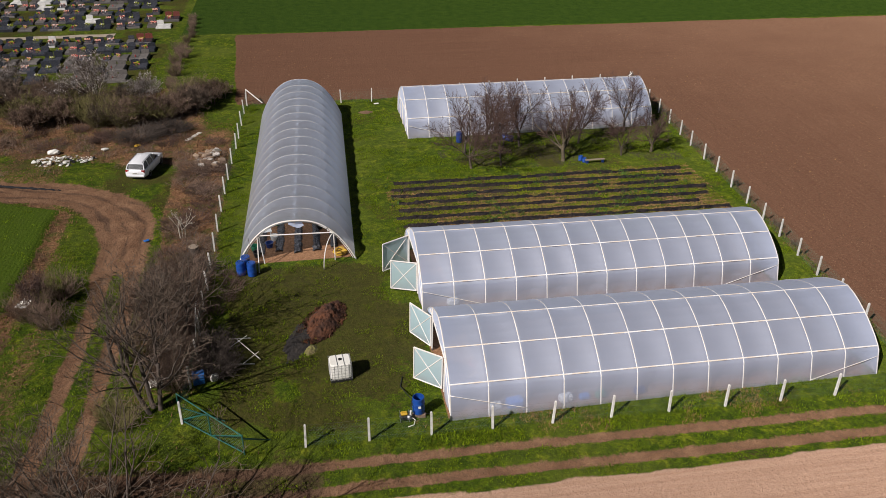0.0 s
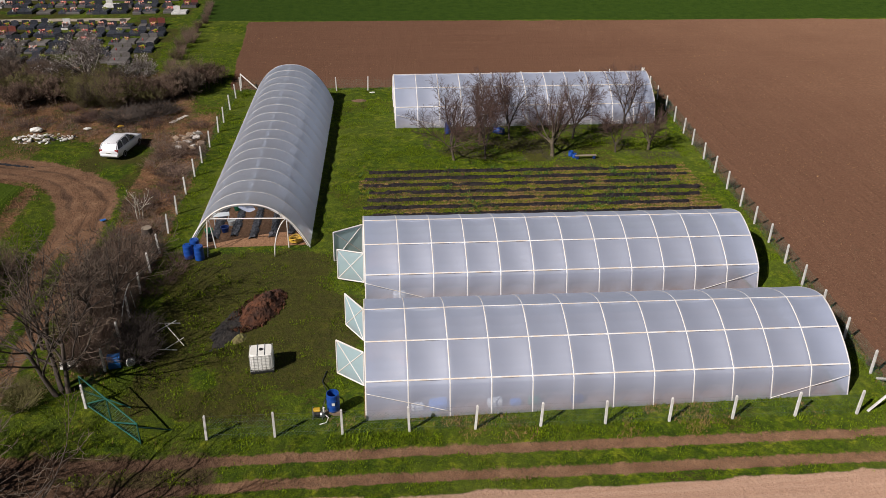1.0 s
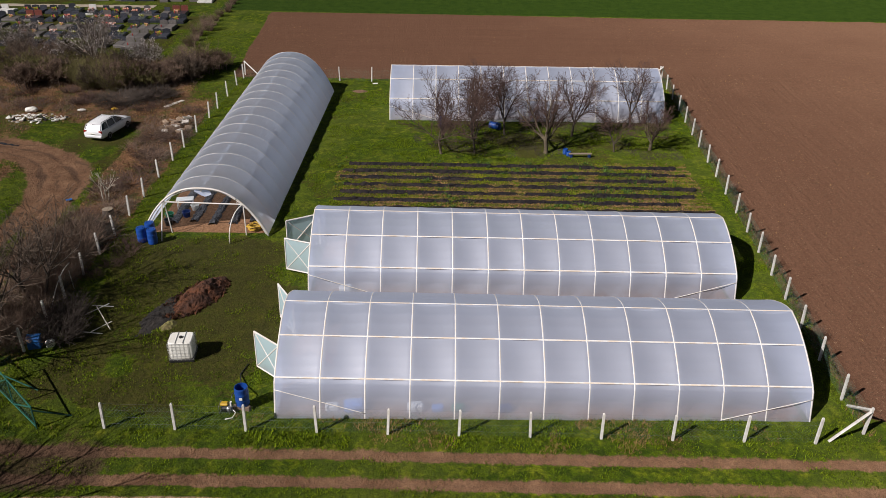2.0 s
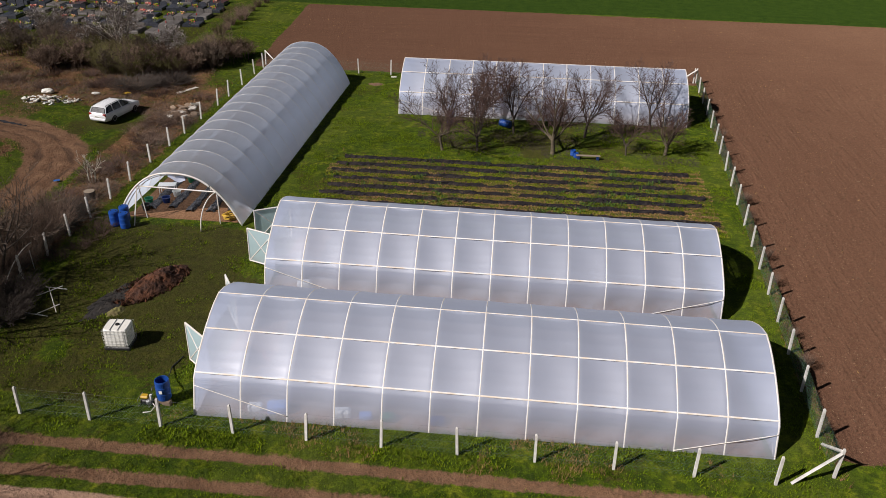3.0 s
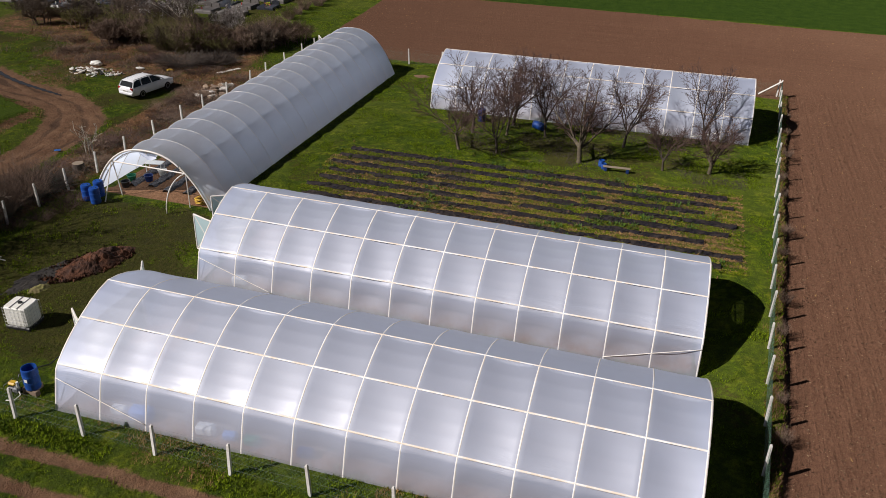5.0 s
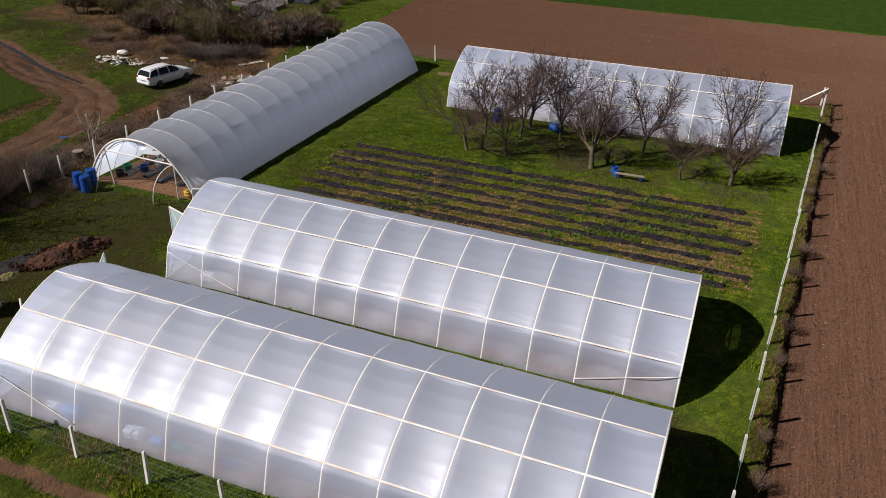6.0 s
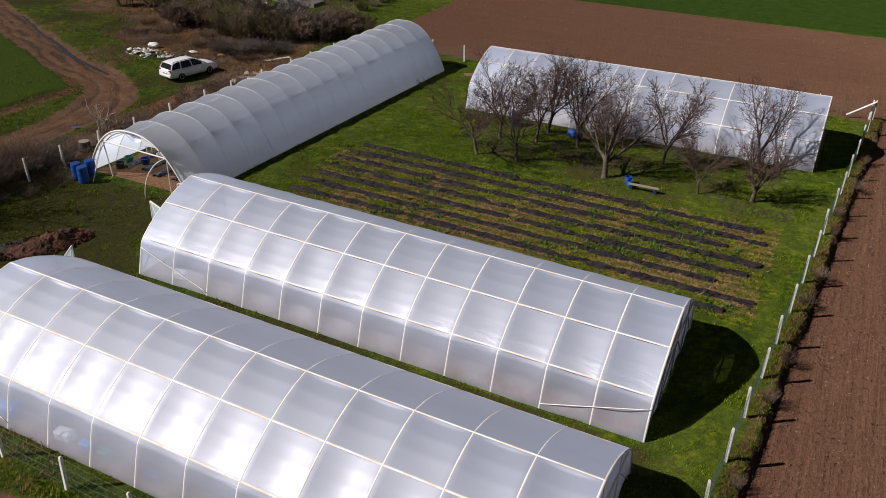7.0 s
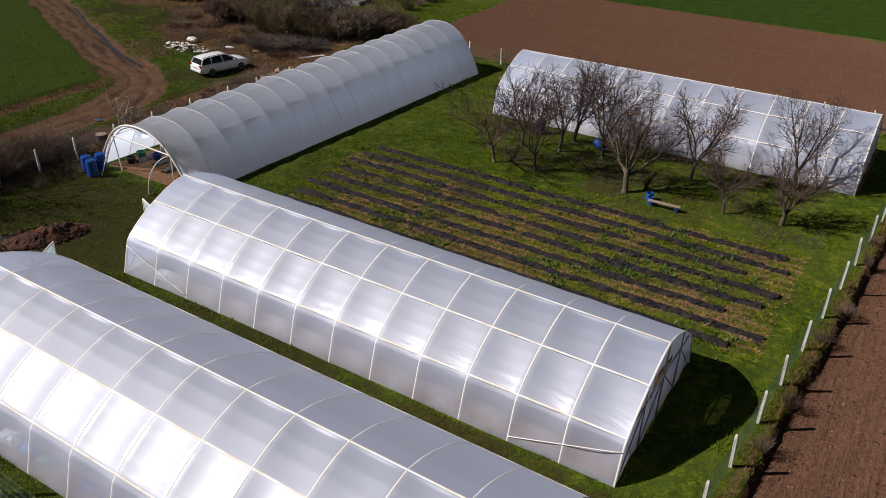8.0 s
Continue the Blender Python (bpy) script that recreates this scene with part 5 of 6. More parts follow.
# ---- cemetery ----
def grave(rng, kind, double):
    stone = {"dark": GRANITE_DARK, "grey": GRANITE_GREY, "white": MARBLE, "red": GRANITE_RED}[kind]
    w = rng.uniform(1.75, 2.1) if double else rng.uniform(0.95, 1.25)
    d = rng.uniform(1.95, 2.25)
    tall = rng.uniform(0.18, 0.38)
    base = GRANITE_GREY if kind != "white" else MARBLE
    ob = thing("grave", {"dark": "polished dark granite grave with headstone and flowers", "grey": "grey stone grave with flat slab and headstone", "white": "pale marble grave with headstone", "red": "red granite grave with headstone and flowers"}[kind], "grave", "cemetery graves")
    part("kerb", Geo().box(w, d, tall + 0.04, pose(0, 0, -0.04), 0.03), base if rng.random() < 0.5 else stone, ob)
    top = GRANITE_DARK if rng.random() < 0.45 else stone
    for k in range(2 if double else 1):
        x = 0 if not double else (k - 0.5) * w * 0.48
        part("slab", Geo().box(w * (0.475 if double else 0.94), d * 0.82, 0.09, pose(x, -d * 0.07, tall - 0.02), 0.02), top, ob)
    h = rng.uniform(0.42, 0.82)
    for k in range(2 if double and rng.random() < 0.6 else 1):
        x = 0 if not double else (k - 0.5) * w * 0.5
        hw = w * (0.44 if double else 0.74)
        geo = Geo()
        brow, side = rng.choice(((0.8, 0.3), (0.97, 0.46), (0.99, 0.47), (0.88, 0.1)))
        shape = [(-hw / 2, 0), (-hw / 2, h * brow), (-hw * side, h * (0.55 + 0.45 * brow)), (0, h), (hw * side, h * (0.55 + 0.45 * brow)), (hw / 2, h * brow), (hw / 2, 0)]
        n = len(shape)
        geo.add([(p, q, z) for q in (-0.07, 0.07) for p, z in shape], [tuple(range(n)), tuple(range(2 * n - 1, n - 1, -1))] + [(i, (i + 1) % n, n + (i + 1) % n, n + i) for i in range(n)], pose(x, d * 0.42, tall - 0.05))
        part("headstone", geo, GRANITE_DARK if kind == "grey" and rng.random() < 0.5 else stone, ob)
    if rng.random() < 0.8:
        fx, fy = rng.uniform(-0.2, 0.2) * w, rng.uniform(0.1, 0.3) * d
        for c in rng.sample((FLOWER, BLOSSOM, RED, FLOWER, WEED), 2):
            geo = Geo()
            for q_at in range(12):
                px, py, pz, q = fx + rng.gauss(0, 0.17), fy + rng.gauss(0, 0.12), tall + 0.07 + 0.22 * rng.random(), rng.uniform(0.05, 0.1)
                geo.add([(px - q, py, pz), (px + q, py - q, pz), (px, py + q, pz), (px, py, pz + q), (fx, fy, tall)], [(0, 1, 3), (1, 2, 3), (2, 0, 3), (0, 1, 4), (1, 2, 4), (2, 0, 4)])
            geo.v = [tuple(round(u, 5) for u in p) for p in geo.v]
            first = geo.v.index((round(fx, 5), round(fy, 5), round(tall, 5)))
            geo.f = [tuple(first if geo.v[i] == geo.v[first] else i for i in f) for f in geo.f]
            part("bouquet", geo, c, ob, "bunch of small bright flowers")
    if rng.random() < 0.45:
        part("lantern", Geo().lathe([(0.06, 0), (0.07, 0.05), (0.06, 0.2), (0.02, 0.26)], 8, pose(rng.uniform(-0.3, 0.3) * w, -0.25 * d, tall + 0.06)), rng.choice((RED, WHITE_PLASTIC, GRANITE_DARK)), ob)
    return ob


grng = random.Random(77)
models = {(k, d): [grave(grng, k, d) for _ in range(3 if k in ("dark", "grey") else 1)] for k in ("dark", "grey", "white", "red") for d in (False, True)}
used = set()
for row_y, x_from, x_to in ((88.4, -25, -22), (89.2, -49, -35), (92.6, -50, -19), (96.6, -50, -16.6), (100.4, -46, -16.4), (104.2, -47, -16.6), (107.9, -48, -16.8), (116.2, -50, -17.5), (120.2, -50, -17.6), (124.4, -52, -17.8), (128.6, -54, -18), (132.8, -54, -18), (137, -54, -18)):
    x = x_from
    while x < x_to:
        double = grng.random() < 0.6
        kind = grng.choices(("dark", "grey", "white", "red"), (0.60, 0.27, 0.09, 0.04))[0]
        m = pose(x, row_y + grng.uniform(-0.35, 0.35) - 0.02 * (x + 30), 0, 0, 0, grng.uniform(-3, 3) + 1)
        pool = models[kind, double]
        ob = grng.choice(pool)
        if grng.random() > 0.08:
            if ob.name in used:
                copy_thing(ob, m)
            else:
                used.add(ob.name)
                ob.matrix_world = m
        x += (2.2 if double else 1.32) + grng.uniform(0, 0.3)
for pool in models.values():
    for ob in pool:
        if ob.name not in used:
            ob.matrix_world = pose(-45 - 1.5 * len(used), 141, 0)
            used.add(ob.name)
path = Geo().grid([[(x, 111.9 + 0.012 * (x + 30) + dy + 0.12 * math.sin(x * 1.3 + dy), 0.03) for x in np.linspace(-60, -24, 50)] for dy in (-0.75, 0.0, 0.75)])
solid("pavement", path, surface("pale_gravel_path", (0.36, 0.31, 0.24), (0.27, 0.22, 0.16), rough=0.95, scale=1.5), "pale gravel path between the graves", "path", kind="structure")


# ---- yard things ----
def drum(label, m, material, group, open_top=False, h=0.92, r=0.29):
    ob = thing("barrel", label, "barrel", group, m)
    rows = [(r * 0.94, 0), (r, 0.04), (r, h * 0.3), (r * 1.04, h * 0.33), (r, h * 0.36), (r, h * 0.64), (r * 1.04, h * 0.67), (r, h * 0.70), (r, h - 0.05), (r * 0.95, h)]
    if open_top:
        rows += [(r * 0.88, h), (r * 0.88, 0.08)]
    part("shell", Geo().lathe(rows, 24), material, ob, smooth=False)
    if not open_top:
        part("lid", Geo().lathe([(r * 0.90, h - 0.01), (r * 0.90, h + 0.025), (r * 0.2, h + 0.03)], 24), material, ob)
        for x in (-0.15, 0.15):
            part("bung", Geo().lathe([(0.035, h + 0.02), (0.035, h + 0.055)], 10, pose(x, 0, 0)), BLACK_PLASTIC, ob)
    return ob


drum("blue plastic barrel beside the open tunnel front", pose(-5.05, 47.45, 0), BLUE_PLASTIC, "blue barrels")
drum("blue plastic barrel beside the open tunnel front", pose(-4.35, 47.25, 0), BLUE_PLASTIC, "blue barrels")
drum("blue plastic barrel just inside the tunnel front", pose(-4.75, 48.15, 0), BLUE_PLASTIC, "blue barrels")
b = drum("open blue barrel standing on bricks beside the fence", pose(4.35, 31.95, 0.22), BLUE_PLASTIC, "blue barrels", True, 0.95, 0.30)
part("paper_label", Geo().box(0.14, 0.01, 0.15, pose(0.02, -0.31, 0.42), 0.004), WHITE_PLASTIC, b, "white paper label")
for k, (x, y, t) in enumerate(((4.15, 31.85, 10), (4.5, 31.8, -8), (4.35, 32.15, 90))):
    solid("block", Geo().box(0.38, 0.2, 0.24, None, 0.015), BRICKISH, "rough brown block under the barrel", "block", "barrel blocks", m=pose(x, y, -0.02, 0, 0, t))
drum("dark blue barrel standing among the orchard trees", pose(13.3, 68.3, 0), DARK_BLUE, "blue barrels")
drum("blue barrel lying on its side in the orchard", pose(17.3, 68.15, 0.29, 90, 0, 60), BLUE_PLASTIC, "blue barrels")
drum("blue bucket standing in the orchard grass", pose(22.85, 62.55, 0), BLUE_PLASTIC, "blue barrels", True, 0.42, 0.20)
drum("blue bucket standing in the orchard grass", pose(23.05, 62.15, 0), BLUE_PLASTIC, "blue barrels", True, 0.36, 0.18)

bench = thing("bench", "low weathered plank bench on blue blocks", "bench", "", pose(23.9, 61.85, 0, 0, 0, 2))
part("seat", Geo().box(1.75, 0.26, 0.05, pose(0, 0, 0.28), 0.01), WOOD, bench)
for x in (-0.7, 0.7):
    part("leg", Geo().box(0.2, 0.24, 0.29, pose(x, 0, 0), 0.02), DARK_BLUE, bench, "blue block leg")


def tank():
    ob = thing("water_tank", "white plastic water tank in a wire cage on a pallet", "tank", "", pose(0.68, 35.72, 0, 0, 0, 4))
    geo = Geo()
    rows = []
    for z, s in ((0.16, 0.93), (0.22, 1.0), (0.4, 1.0), (0.42, 0.985), (0.44, 1.0), (0.66, 1.0), (0.68, 0.985), (0.70, 1.0), (0.92, 1.0), (0.94, 0.985), (0.96, 1.0), (1.06, 1.0), (1.11, 0.93)):
        row = []
        for k in range(33):
            a = 2 * math.pi * k / 32
            c, q = math.cos(a), math.sin(a)
            g = (abs(c) ** 8 + abs(q) ** 8) ** (-1 / 8)
            row.append((0.56 * s * g * c, 0.48 * s * g * q, z))
        rows.append(row)
    geo.grid(rows)
    geo.f += [tuple(range(32)), tuple(len(rows) * 33 - 33 + k for k in range(32))]
    part("bottle", geo, WHITE_PLASTIC, ob, smooth=False)
    part("cap", Geo().lathe([(0.09, 1.10), (0.09, 1.16), (0.03, 1.17)], 16), BLACK_PLASTIC, ob, "dark screw cap")
    part("pallet", Geo().box(1.16, 1.0, 0.13, None, 0.01), BLACK_PLASTIC, ob, "dark pallet base")
    cage = []
    for z in (0.18, 0.36, 0.54, 0.72, 0.9, 1.06):
        cage.append(Geo().tube([(-0.575, -0.495, z), (0.575, -0.495, z), (0.575, 0.495, z), (-0.575, 0.495, z), (-0.575, -0.495, z)], 0.007, 4))
    for k in range(7):
        x = -0.57 + 0.19 * k
        for y in (-0.498, 0.498):
            cage.append(bar((x, y, 0.12), (x, y, 1.08), 0.007, 4))
    for k in range(1, 6):
        y = -0.495 + 0.165 * k
        for x in (-0.578, 0.578):
            cage.append(bar((x, y, 0.12), (x, y, 1.08), 0.007, 4))
    for g in cage:
        part("cage_bar", g, CAGE, ob)
    for x in (-0.18, 0.18):
        part("top_bar", bar((x, -0.5, 1.125), (x, 0.5, 1.125), 0.016), STEEL, ob)
    return ob


tank()

pump = thing("water_pump", "yellow motor water pump with hose beside the barrel", "pump", "", pose(3.62, 31.72, 0))
for x in (-0.22, 0.22):
    part("skid", Geo().tube([(x, -0.25, 0.03), (x, 0.25, 0.03), (x, 0.25, 0.4), (x, -0.25, 0.4), (x, -0.25, 0.03)], 0.015), STEEL, pump)
part("engine", Geo().box(0.34, 0.34, 0.24, pose(0, 0, 0.06), 0.04), BLACK_PLASTIC, pump)
part("fuel_tank", Geo().box(0.36, 0.26, 0.14, pose(-0.02, 0.03, 0.31), 0.05), YELLOW, pump, "yellow fuel tank")
part("pump_head", Geo().lathe([(0.12, -0.1), (0.15, 0), (0.12, 0.1)], 14, pose(0.22, -0.1, 0.2, 0, 90)), STEEL, pump)
part("outlet", Geo().lathe([(0.05, 0), (0.05, 0.3)], 10, pose(0.3, -0.08, 0.28)), WHITE_PLASTIC, pump)
part("hose", Geo().tube([(0.25, -0.05, 0.45), (0.35, 0.05, 0.85), (0.45, 0.6, 0.75), (0.35, 1.6, 0.25), (0.1, 2.6, 0.03), (0.3, 3.4, 0.03)], 0.028), BLACK_PLASTIC, pump, "black hose trailing over the grass", smooth=True)
part("suction_hose", Geo().tube([(0.3, -0.1, 0.22), (0.5, -0.25, 0.12), (0.4, -0.5, 0.03), (0.1, -0.6, 0.03)], 0.025), WHITE_PLASTIC, pump, smooth=True)


def heap(name, label, category, x, y, rx, ry, h, material, seed, turn=0, kind="", lumps=0.35):
    rows = []
    for i in range(37):
        row = []
        for k in range(73):
            a, f = 2 * math.pi * k / 72, i / 36
            px, py = rx * f * math.cos(a), ry * f * math.sin(a)
            n = value_noise(px + 50, py + 50, 0.7, seed, 4)
            edge = 1 + 0.45 * (value_noise(math.cos(a) * 2 + 9, math.sin(a) * 2 + 9, 0.8, seed + 1) - 0.5)
            z = h * (1 - f**1.7) * (0.62 + 0.9 * (n - 0.25) * (1 + lumps)) + 0.22 * h**0.5 * (value_noise(px + 50, py + 50, 0.24, seed + 3, 2) - 0.5 + 0.7 * (value_noise(px + 50, py + 50, 0.11, seed + 4, 1) - 0.5)) * (1 - f) ** 0.4 - 0.06 * f
            row.append((px * edge, py * edge, max(z, -0.06)))
        rows.append(row)
    return solid(name, Geo().grid(rows), material, label, category, kind=kind, m=pose(x, y, 0, 0, 0, turn))


heap("manure", "heap of red-brown manure on the grass", "heap", 0.05, 41.2, 1.0, 2.35, 0.62, MANURE, 5, -24)
heap("burnt_patch", "flat black burnt patch beside the manure heap", "ash", -1.35, 39.6, 0.95, 2.5, 0.16, ASH, 9, -18)
heap("weed_mound", "small mound of yellow-green weeds beside the manure", "mound", -0.85, 38.35, 0.4, 0.6, 0.22, BUDDING, 14, -20)
heap("soil_patch", "small bare patch of dug brown soil", "soil", 5.6, 77.6, 0.9, 0.6, 0.12, SOIL, 12)


def frame_on_ground(label, lines, material, r, name="pipe_frame", category="pipes"):
    ob = thing(name, label, category)
    for a, b in lines:
        part("pipe", bar(a, b, r), material, ob)
    return ob


frame_on_ground("fallen white pipe frame lying on the shaded grass", [((-5.4, 40.1, 0.05), (-4.2, 40.0, 0.06)), ((-5.4, 37.7, 0.05), (-3.9, 37.5, 0.05)), ((-4.9, 39.6, 0.3), (-3.6, 37.8, 0.1)), ((-5.4, 39.2, 0.06), (-4.4, 40.0, 0.25)), ((-4.5, 37.6, 0.08), (-3.7, 38.4, 0.2))], WHITE_PIPE, 0.024)

bow = [(-7.1 - 0.2 * k / 16, 38.9 + 3.6 * (k / 16) ** 1.15, 1.36 * math.sin(1.85 * k / 16) - 0.04) for k in range(17)]
solid("leaning_pipe", Geo().tube(bow, 0.024, 6), WHITE_PIPE, "bent white pipe leaning against the wire fence", "pipe", smooth=True)
solid("leaning_pipe", Geo().tube([(-7.05, 41.9, -0.03), (-7.22, 42.1, 1.0)], 0.02, 6), WHITE_PIPE, "short white pipe standing against the wire fence", "pipe", smooth=True)
for x, y, s in ((-5.7, 47.1, 0.42), (-5.6, 45.9, 0.48), (-5.9, 44.6, 0.40), (-6.4, 43.2, 0.36)):
    shrub("shrub", "low dark shrub in the shade inside the fence", LOW_BRUSH[1], x, y, s * 1.5, y, "shrubs inside the fence", s)
gate = thing("metal_gate", "dark green tubular gate frame with netting leaning open", "gate", "", pose(-7.35, 33.35, 0, 0, 0, -42))
for a, b in (((0, 0, 0.1), (4.3, 0, 0.1)), ((0, 0, 1.75), (4.3, 0, 1.15)), ((0, 0, 0.0), (0, 0, 1.75)), ((2.1, 0, 0.1), (2.1, 0, 1.48)), ((4.3, 0, 0.0), (4.3, 0, 1.2)), ((0, 0, 0.1), (2.1, 0, 1.45)), ((2.1, 0, 0.1), (4.3, 0, 1.15)), ((0, 0.02, 0.9), (1.8, 1.2, 0.0)), ((4.2, 0.02, 0.9), (4.6, 1.4, 0.0))):
    part("frame_bar", bar(a, b, 0.034), GREEN_STEEL, gate)
net = Geo()
for k in range(27):
    for s in (1, -1):
        x = -1.2 + 0.2 * k
        a, b = (x, 0.1), (x + 1.15, 1.25)
        lo, hi = max(0.0, -a[0] / 1.15), min(1.0, (4.3 - a[0]) / 1.15)
        if hi > lo:
            z = (lambda t: 0.1 + 1.15 * t) if s > 0 else (lambda t: 1.25 - 1.15 * t)
            net.tube([(a[0] + 1.15 * lo, 0.01, z(lo)), (a[0] + 1.15 * hi, 0.01, z(hi))], 0.0045, 3, cap=False)
part("netting", net, NET_GREEN, gate, "green wire netting", tidy=False)

crate = thing("plastic_crate", "light blue plastic crate by the brush pile", "crate", "", pose(-6.75, 36.35, 0, 0, 0, 12))
part("shell", Geo().box(0.6, 0.42, 0.62, None, 0.03), SKY_BLUE, crate)
part("rim", Geo().box(0.64, 0.46, 0.06, pose(0, 0, 0.6), 0.015), SKY_BLUE, crate)
solid("canister", Geo().box(0.42, 0.3, 0.45, None, 0.09), WHITE_PLASTIC, "white plastic canister by the brush pile", "canister", m=pose(-5.95, 36.3, 0.12, 20, 0, 30), smooth=False)
pile = shrub_meshes(420, 2.0, 99, BARK, 1.6, 3, 0.018)
shrub("pruned_brush", "heap of cut dark branches by the fence", pile, -5.9, 37.2, 0.75, 0.4, "brush heaps", 0.62)
shrub("pruned_brush", "heap of cut dark branches by the fence", pile, -6.3, 38.9, 0.75, 2.0, "brush heaps", 0.66)
shrub("pruned_brush", "heap of cut dark branches by the tunnel", pile, -8.6, 47.6, 1.1, 1.1, "brush heaps", 0.55)
shrub("pruned_brush", "heap of cut dark branches by the tunnel", pile, -9.6, 46.6, 0.9, 2.4, "brush heaps", 0.45)
shrub("pruned_brush", "heap of pruned branches by the parked car", pile, -15.2, 73.6, 1.2, 0.6, "brush heaps", 0.5)
shrub("pruned_brush", "heap of pruned branches by the parked car", pile, -12.6, 75.0, 1.1, 3.6, "brush heaps", 0.45)
stump = thing("tree_stump", "sawn tree stump with pale top in the brush", "stump", "", pose(-8.35, 50.9, -0.03))
part("bark", Geo().lathe([(0.42, 0), (0.36, 0.15), (0.34, 0.5)], 16), BARK, stump)
part("cut_top", Geo().lathe([(0.33, 0.49), (0.33, 0.515), (0.05, 0.52)], 16), WOOD, stump, "pale sawn wood")
rag = Geo().grid([[(0.5 * u, 0.35 * v, 0.10 * abs(math.sin(5 * u + 3 * v)) + 0.03) for u in np.linspace(-1, 1, 9)] for v in np.linspace(-1, 1, 7)])
solid("plastic_sheet", rag, SKY_BLUE, "crumpled blue plastic sheet on the dry ground", "plastic sheet", m=pose(-11.8, 53.15, 0, 0, 0, 30) @ Matrix.Scale(0.4, 4))
solid("plastic_sheet", rag, WHITE_PLASTIC, "crumpled white plastic sheet on the grass", "plastic sheet", m=pose(-9.0, 36.6, 0.02, 0, 0, 20))
solid("plastic_sheet", rag, WHITE_PLASTIC, "crumpled white plastic sheet by the lane", "plastic sheet", m=pose(-17.9, 45.8, 0.0, 0, 0, 70))
solid("plastic_sheet", rag, WHITE_PLASTIC, "white plastic bag remains by the fence", "plastic sheet", m=pose(6.9, 79.9, 0.0, 0, 0, 10) @ Matrix.Scale(0.5, 4))


# ---- rubble ----
def lump(rx, ry, rz, seed):
    """A crumpled rounded body on z = 0."""
    rows = []
    for i in range(9):
        b = -math.pi / 2 + math.pi * i / 8
        row = []
        for k in range(15):
            a = 2 * math.pi * (k % 14) / 14
            x, y, z = math.cos(a) * math.cos(b), math.sin(a) * math.cos(b), math.sin(b)
            f = 0.72 + 0.6 * value_noise(2 * x + 7, 2 * y + z + 5, 0.7, seed, 2)
            row.append((rx * f * x, ry * f * y, max(rz * (1 + f * z), 0.0)))
        rows.append(row)
    return Geo().grid(rows)


def rubble(label, name, category, cx, cy, rx, ry, n, sizes, mats, seed, group, flat=1.0):
    r = random.Random(seed)
    for k in range(n):
        a, d = r.uniform(0, 6.28), math.sqrt(r.random())
        sx, sy, sz = (r.uniform(*sizes) * f for f in (1.3, 0.8, 0.4 * flat))
        geo = Geo().box(sx, sy, sz, None, min(sx, sy, sz) * 0.22)
        geo.v = [tuple(c * (1 + r.uniform(-0.10, 0.10)) for c in p) for p in geo.v]
        solid(name, geo, r.choice(mats), label, category, group, m=pose(cx + rx * d * math.cos(a), cy + ry * d * math.sin(a), r.uniform(0, 0.18) * (1 - d), r.uniform(-14, 14), r.uniform(-14, 14), r.uniform(0, 360)))


rubble("broken white lump in the dumped rubble", "rubble_piece", "rubble", -20.7, 68.9, 2.7, 1.1, 130, (0.06, 0.32), (STONE, WHITE_PLASTIC, WHITE_PLASTIC, BRICKISH, BLACK_PLASTIC), 3, "dumped white rubble")
solid("sack", lump(0.5, 0.32, 0.24, 4), WHITE_PLASTIC, "bulging white sack on the dumped rubble", "sack", m=pose(-21.9, 70.6, 0, 0, 0, 15), smooth=False)
rubble("brown rubble lump in the weeds by the fence", "rubble_piece", "rubble", -8.6, 67.6, 1.3, 1.9, 40, (0.2, 0.6), (BRICKISH, BRICKISH, STONE), 4, "brown rubble heap")
solid("board", Geo().box(1.0, 0.25, 0.06, None), PALE_BARK, "pale broken board on the rubble heap", "board", m=pose(-8.0, 68.6, 0.35, 30, 20, 60))
slab = Geo().grid([[(x, y * (1 + 0.2 * math.sin(7 * x)) + 0.05 * math.sin(2 * x), 0.04) for x in np.linspace(-1.1, 1.1, 14)] for y in (-0.2, 0.2)])
solid("pavement", slab, STONE, "pale worn strip of concrete in the meadow", "path", kind="structure", m=pose(-10.5, 73.2, 0, 0, 0, 58))
for x, y, c, lab in ((-16.6, 73.2, ORANGE, "orange plastic scrap in the dry weeds"), (-15.1, 71.4, YELLOW, "yellow plastic scrap in the dry weeds"), (-17.8, 71.0, WHITE_PLASTIC, "white plastic scrap in the dry weeds")):
    solid("plastic_scrap", lump(0.34, 0.2, 0.1, int(-x)), c, lab, "plastic scrap", m=pose(x, y, 0, 5, 8, 40))
water = Geo().grid([[(a - 0.46 * t * w, b + 0.88 * t * w, 0.0) for t in (-0.8, -0.3, 0.3, 0.8)] for (a, b), w in zip(WATER, [0.08 + 0.36 * math.sin(math.pi * k / (len(WATER) - 1)) ** 0.6 + 0.12 * math.sin(k * 1.9) for k in range(len(WATER))])])
wm, wnt, wb = nodes_of("rut_water")
wb.inputs["Base Color"].default_value, wb.inputs["Roughness"].default_value = (0.035, 0.033, 0.032, 1), 0.06
wnt.links.new(bumped(wnt, noise_of(wnt, place(wnt, True), 3.0), 0.1, 0.02), wb.inputs["Normal"])
solid("puddle", water, wm, "long grey puddle in the muddy wheel rut", "puddle", kind="structure", m=pose(0, 0, -0.235))


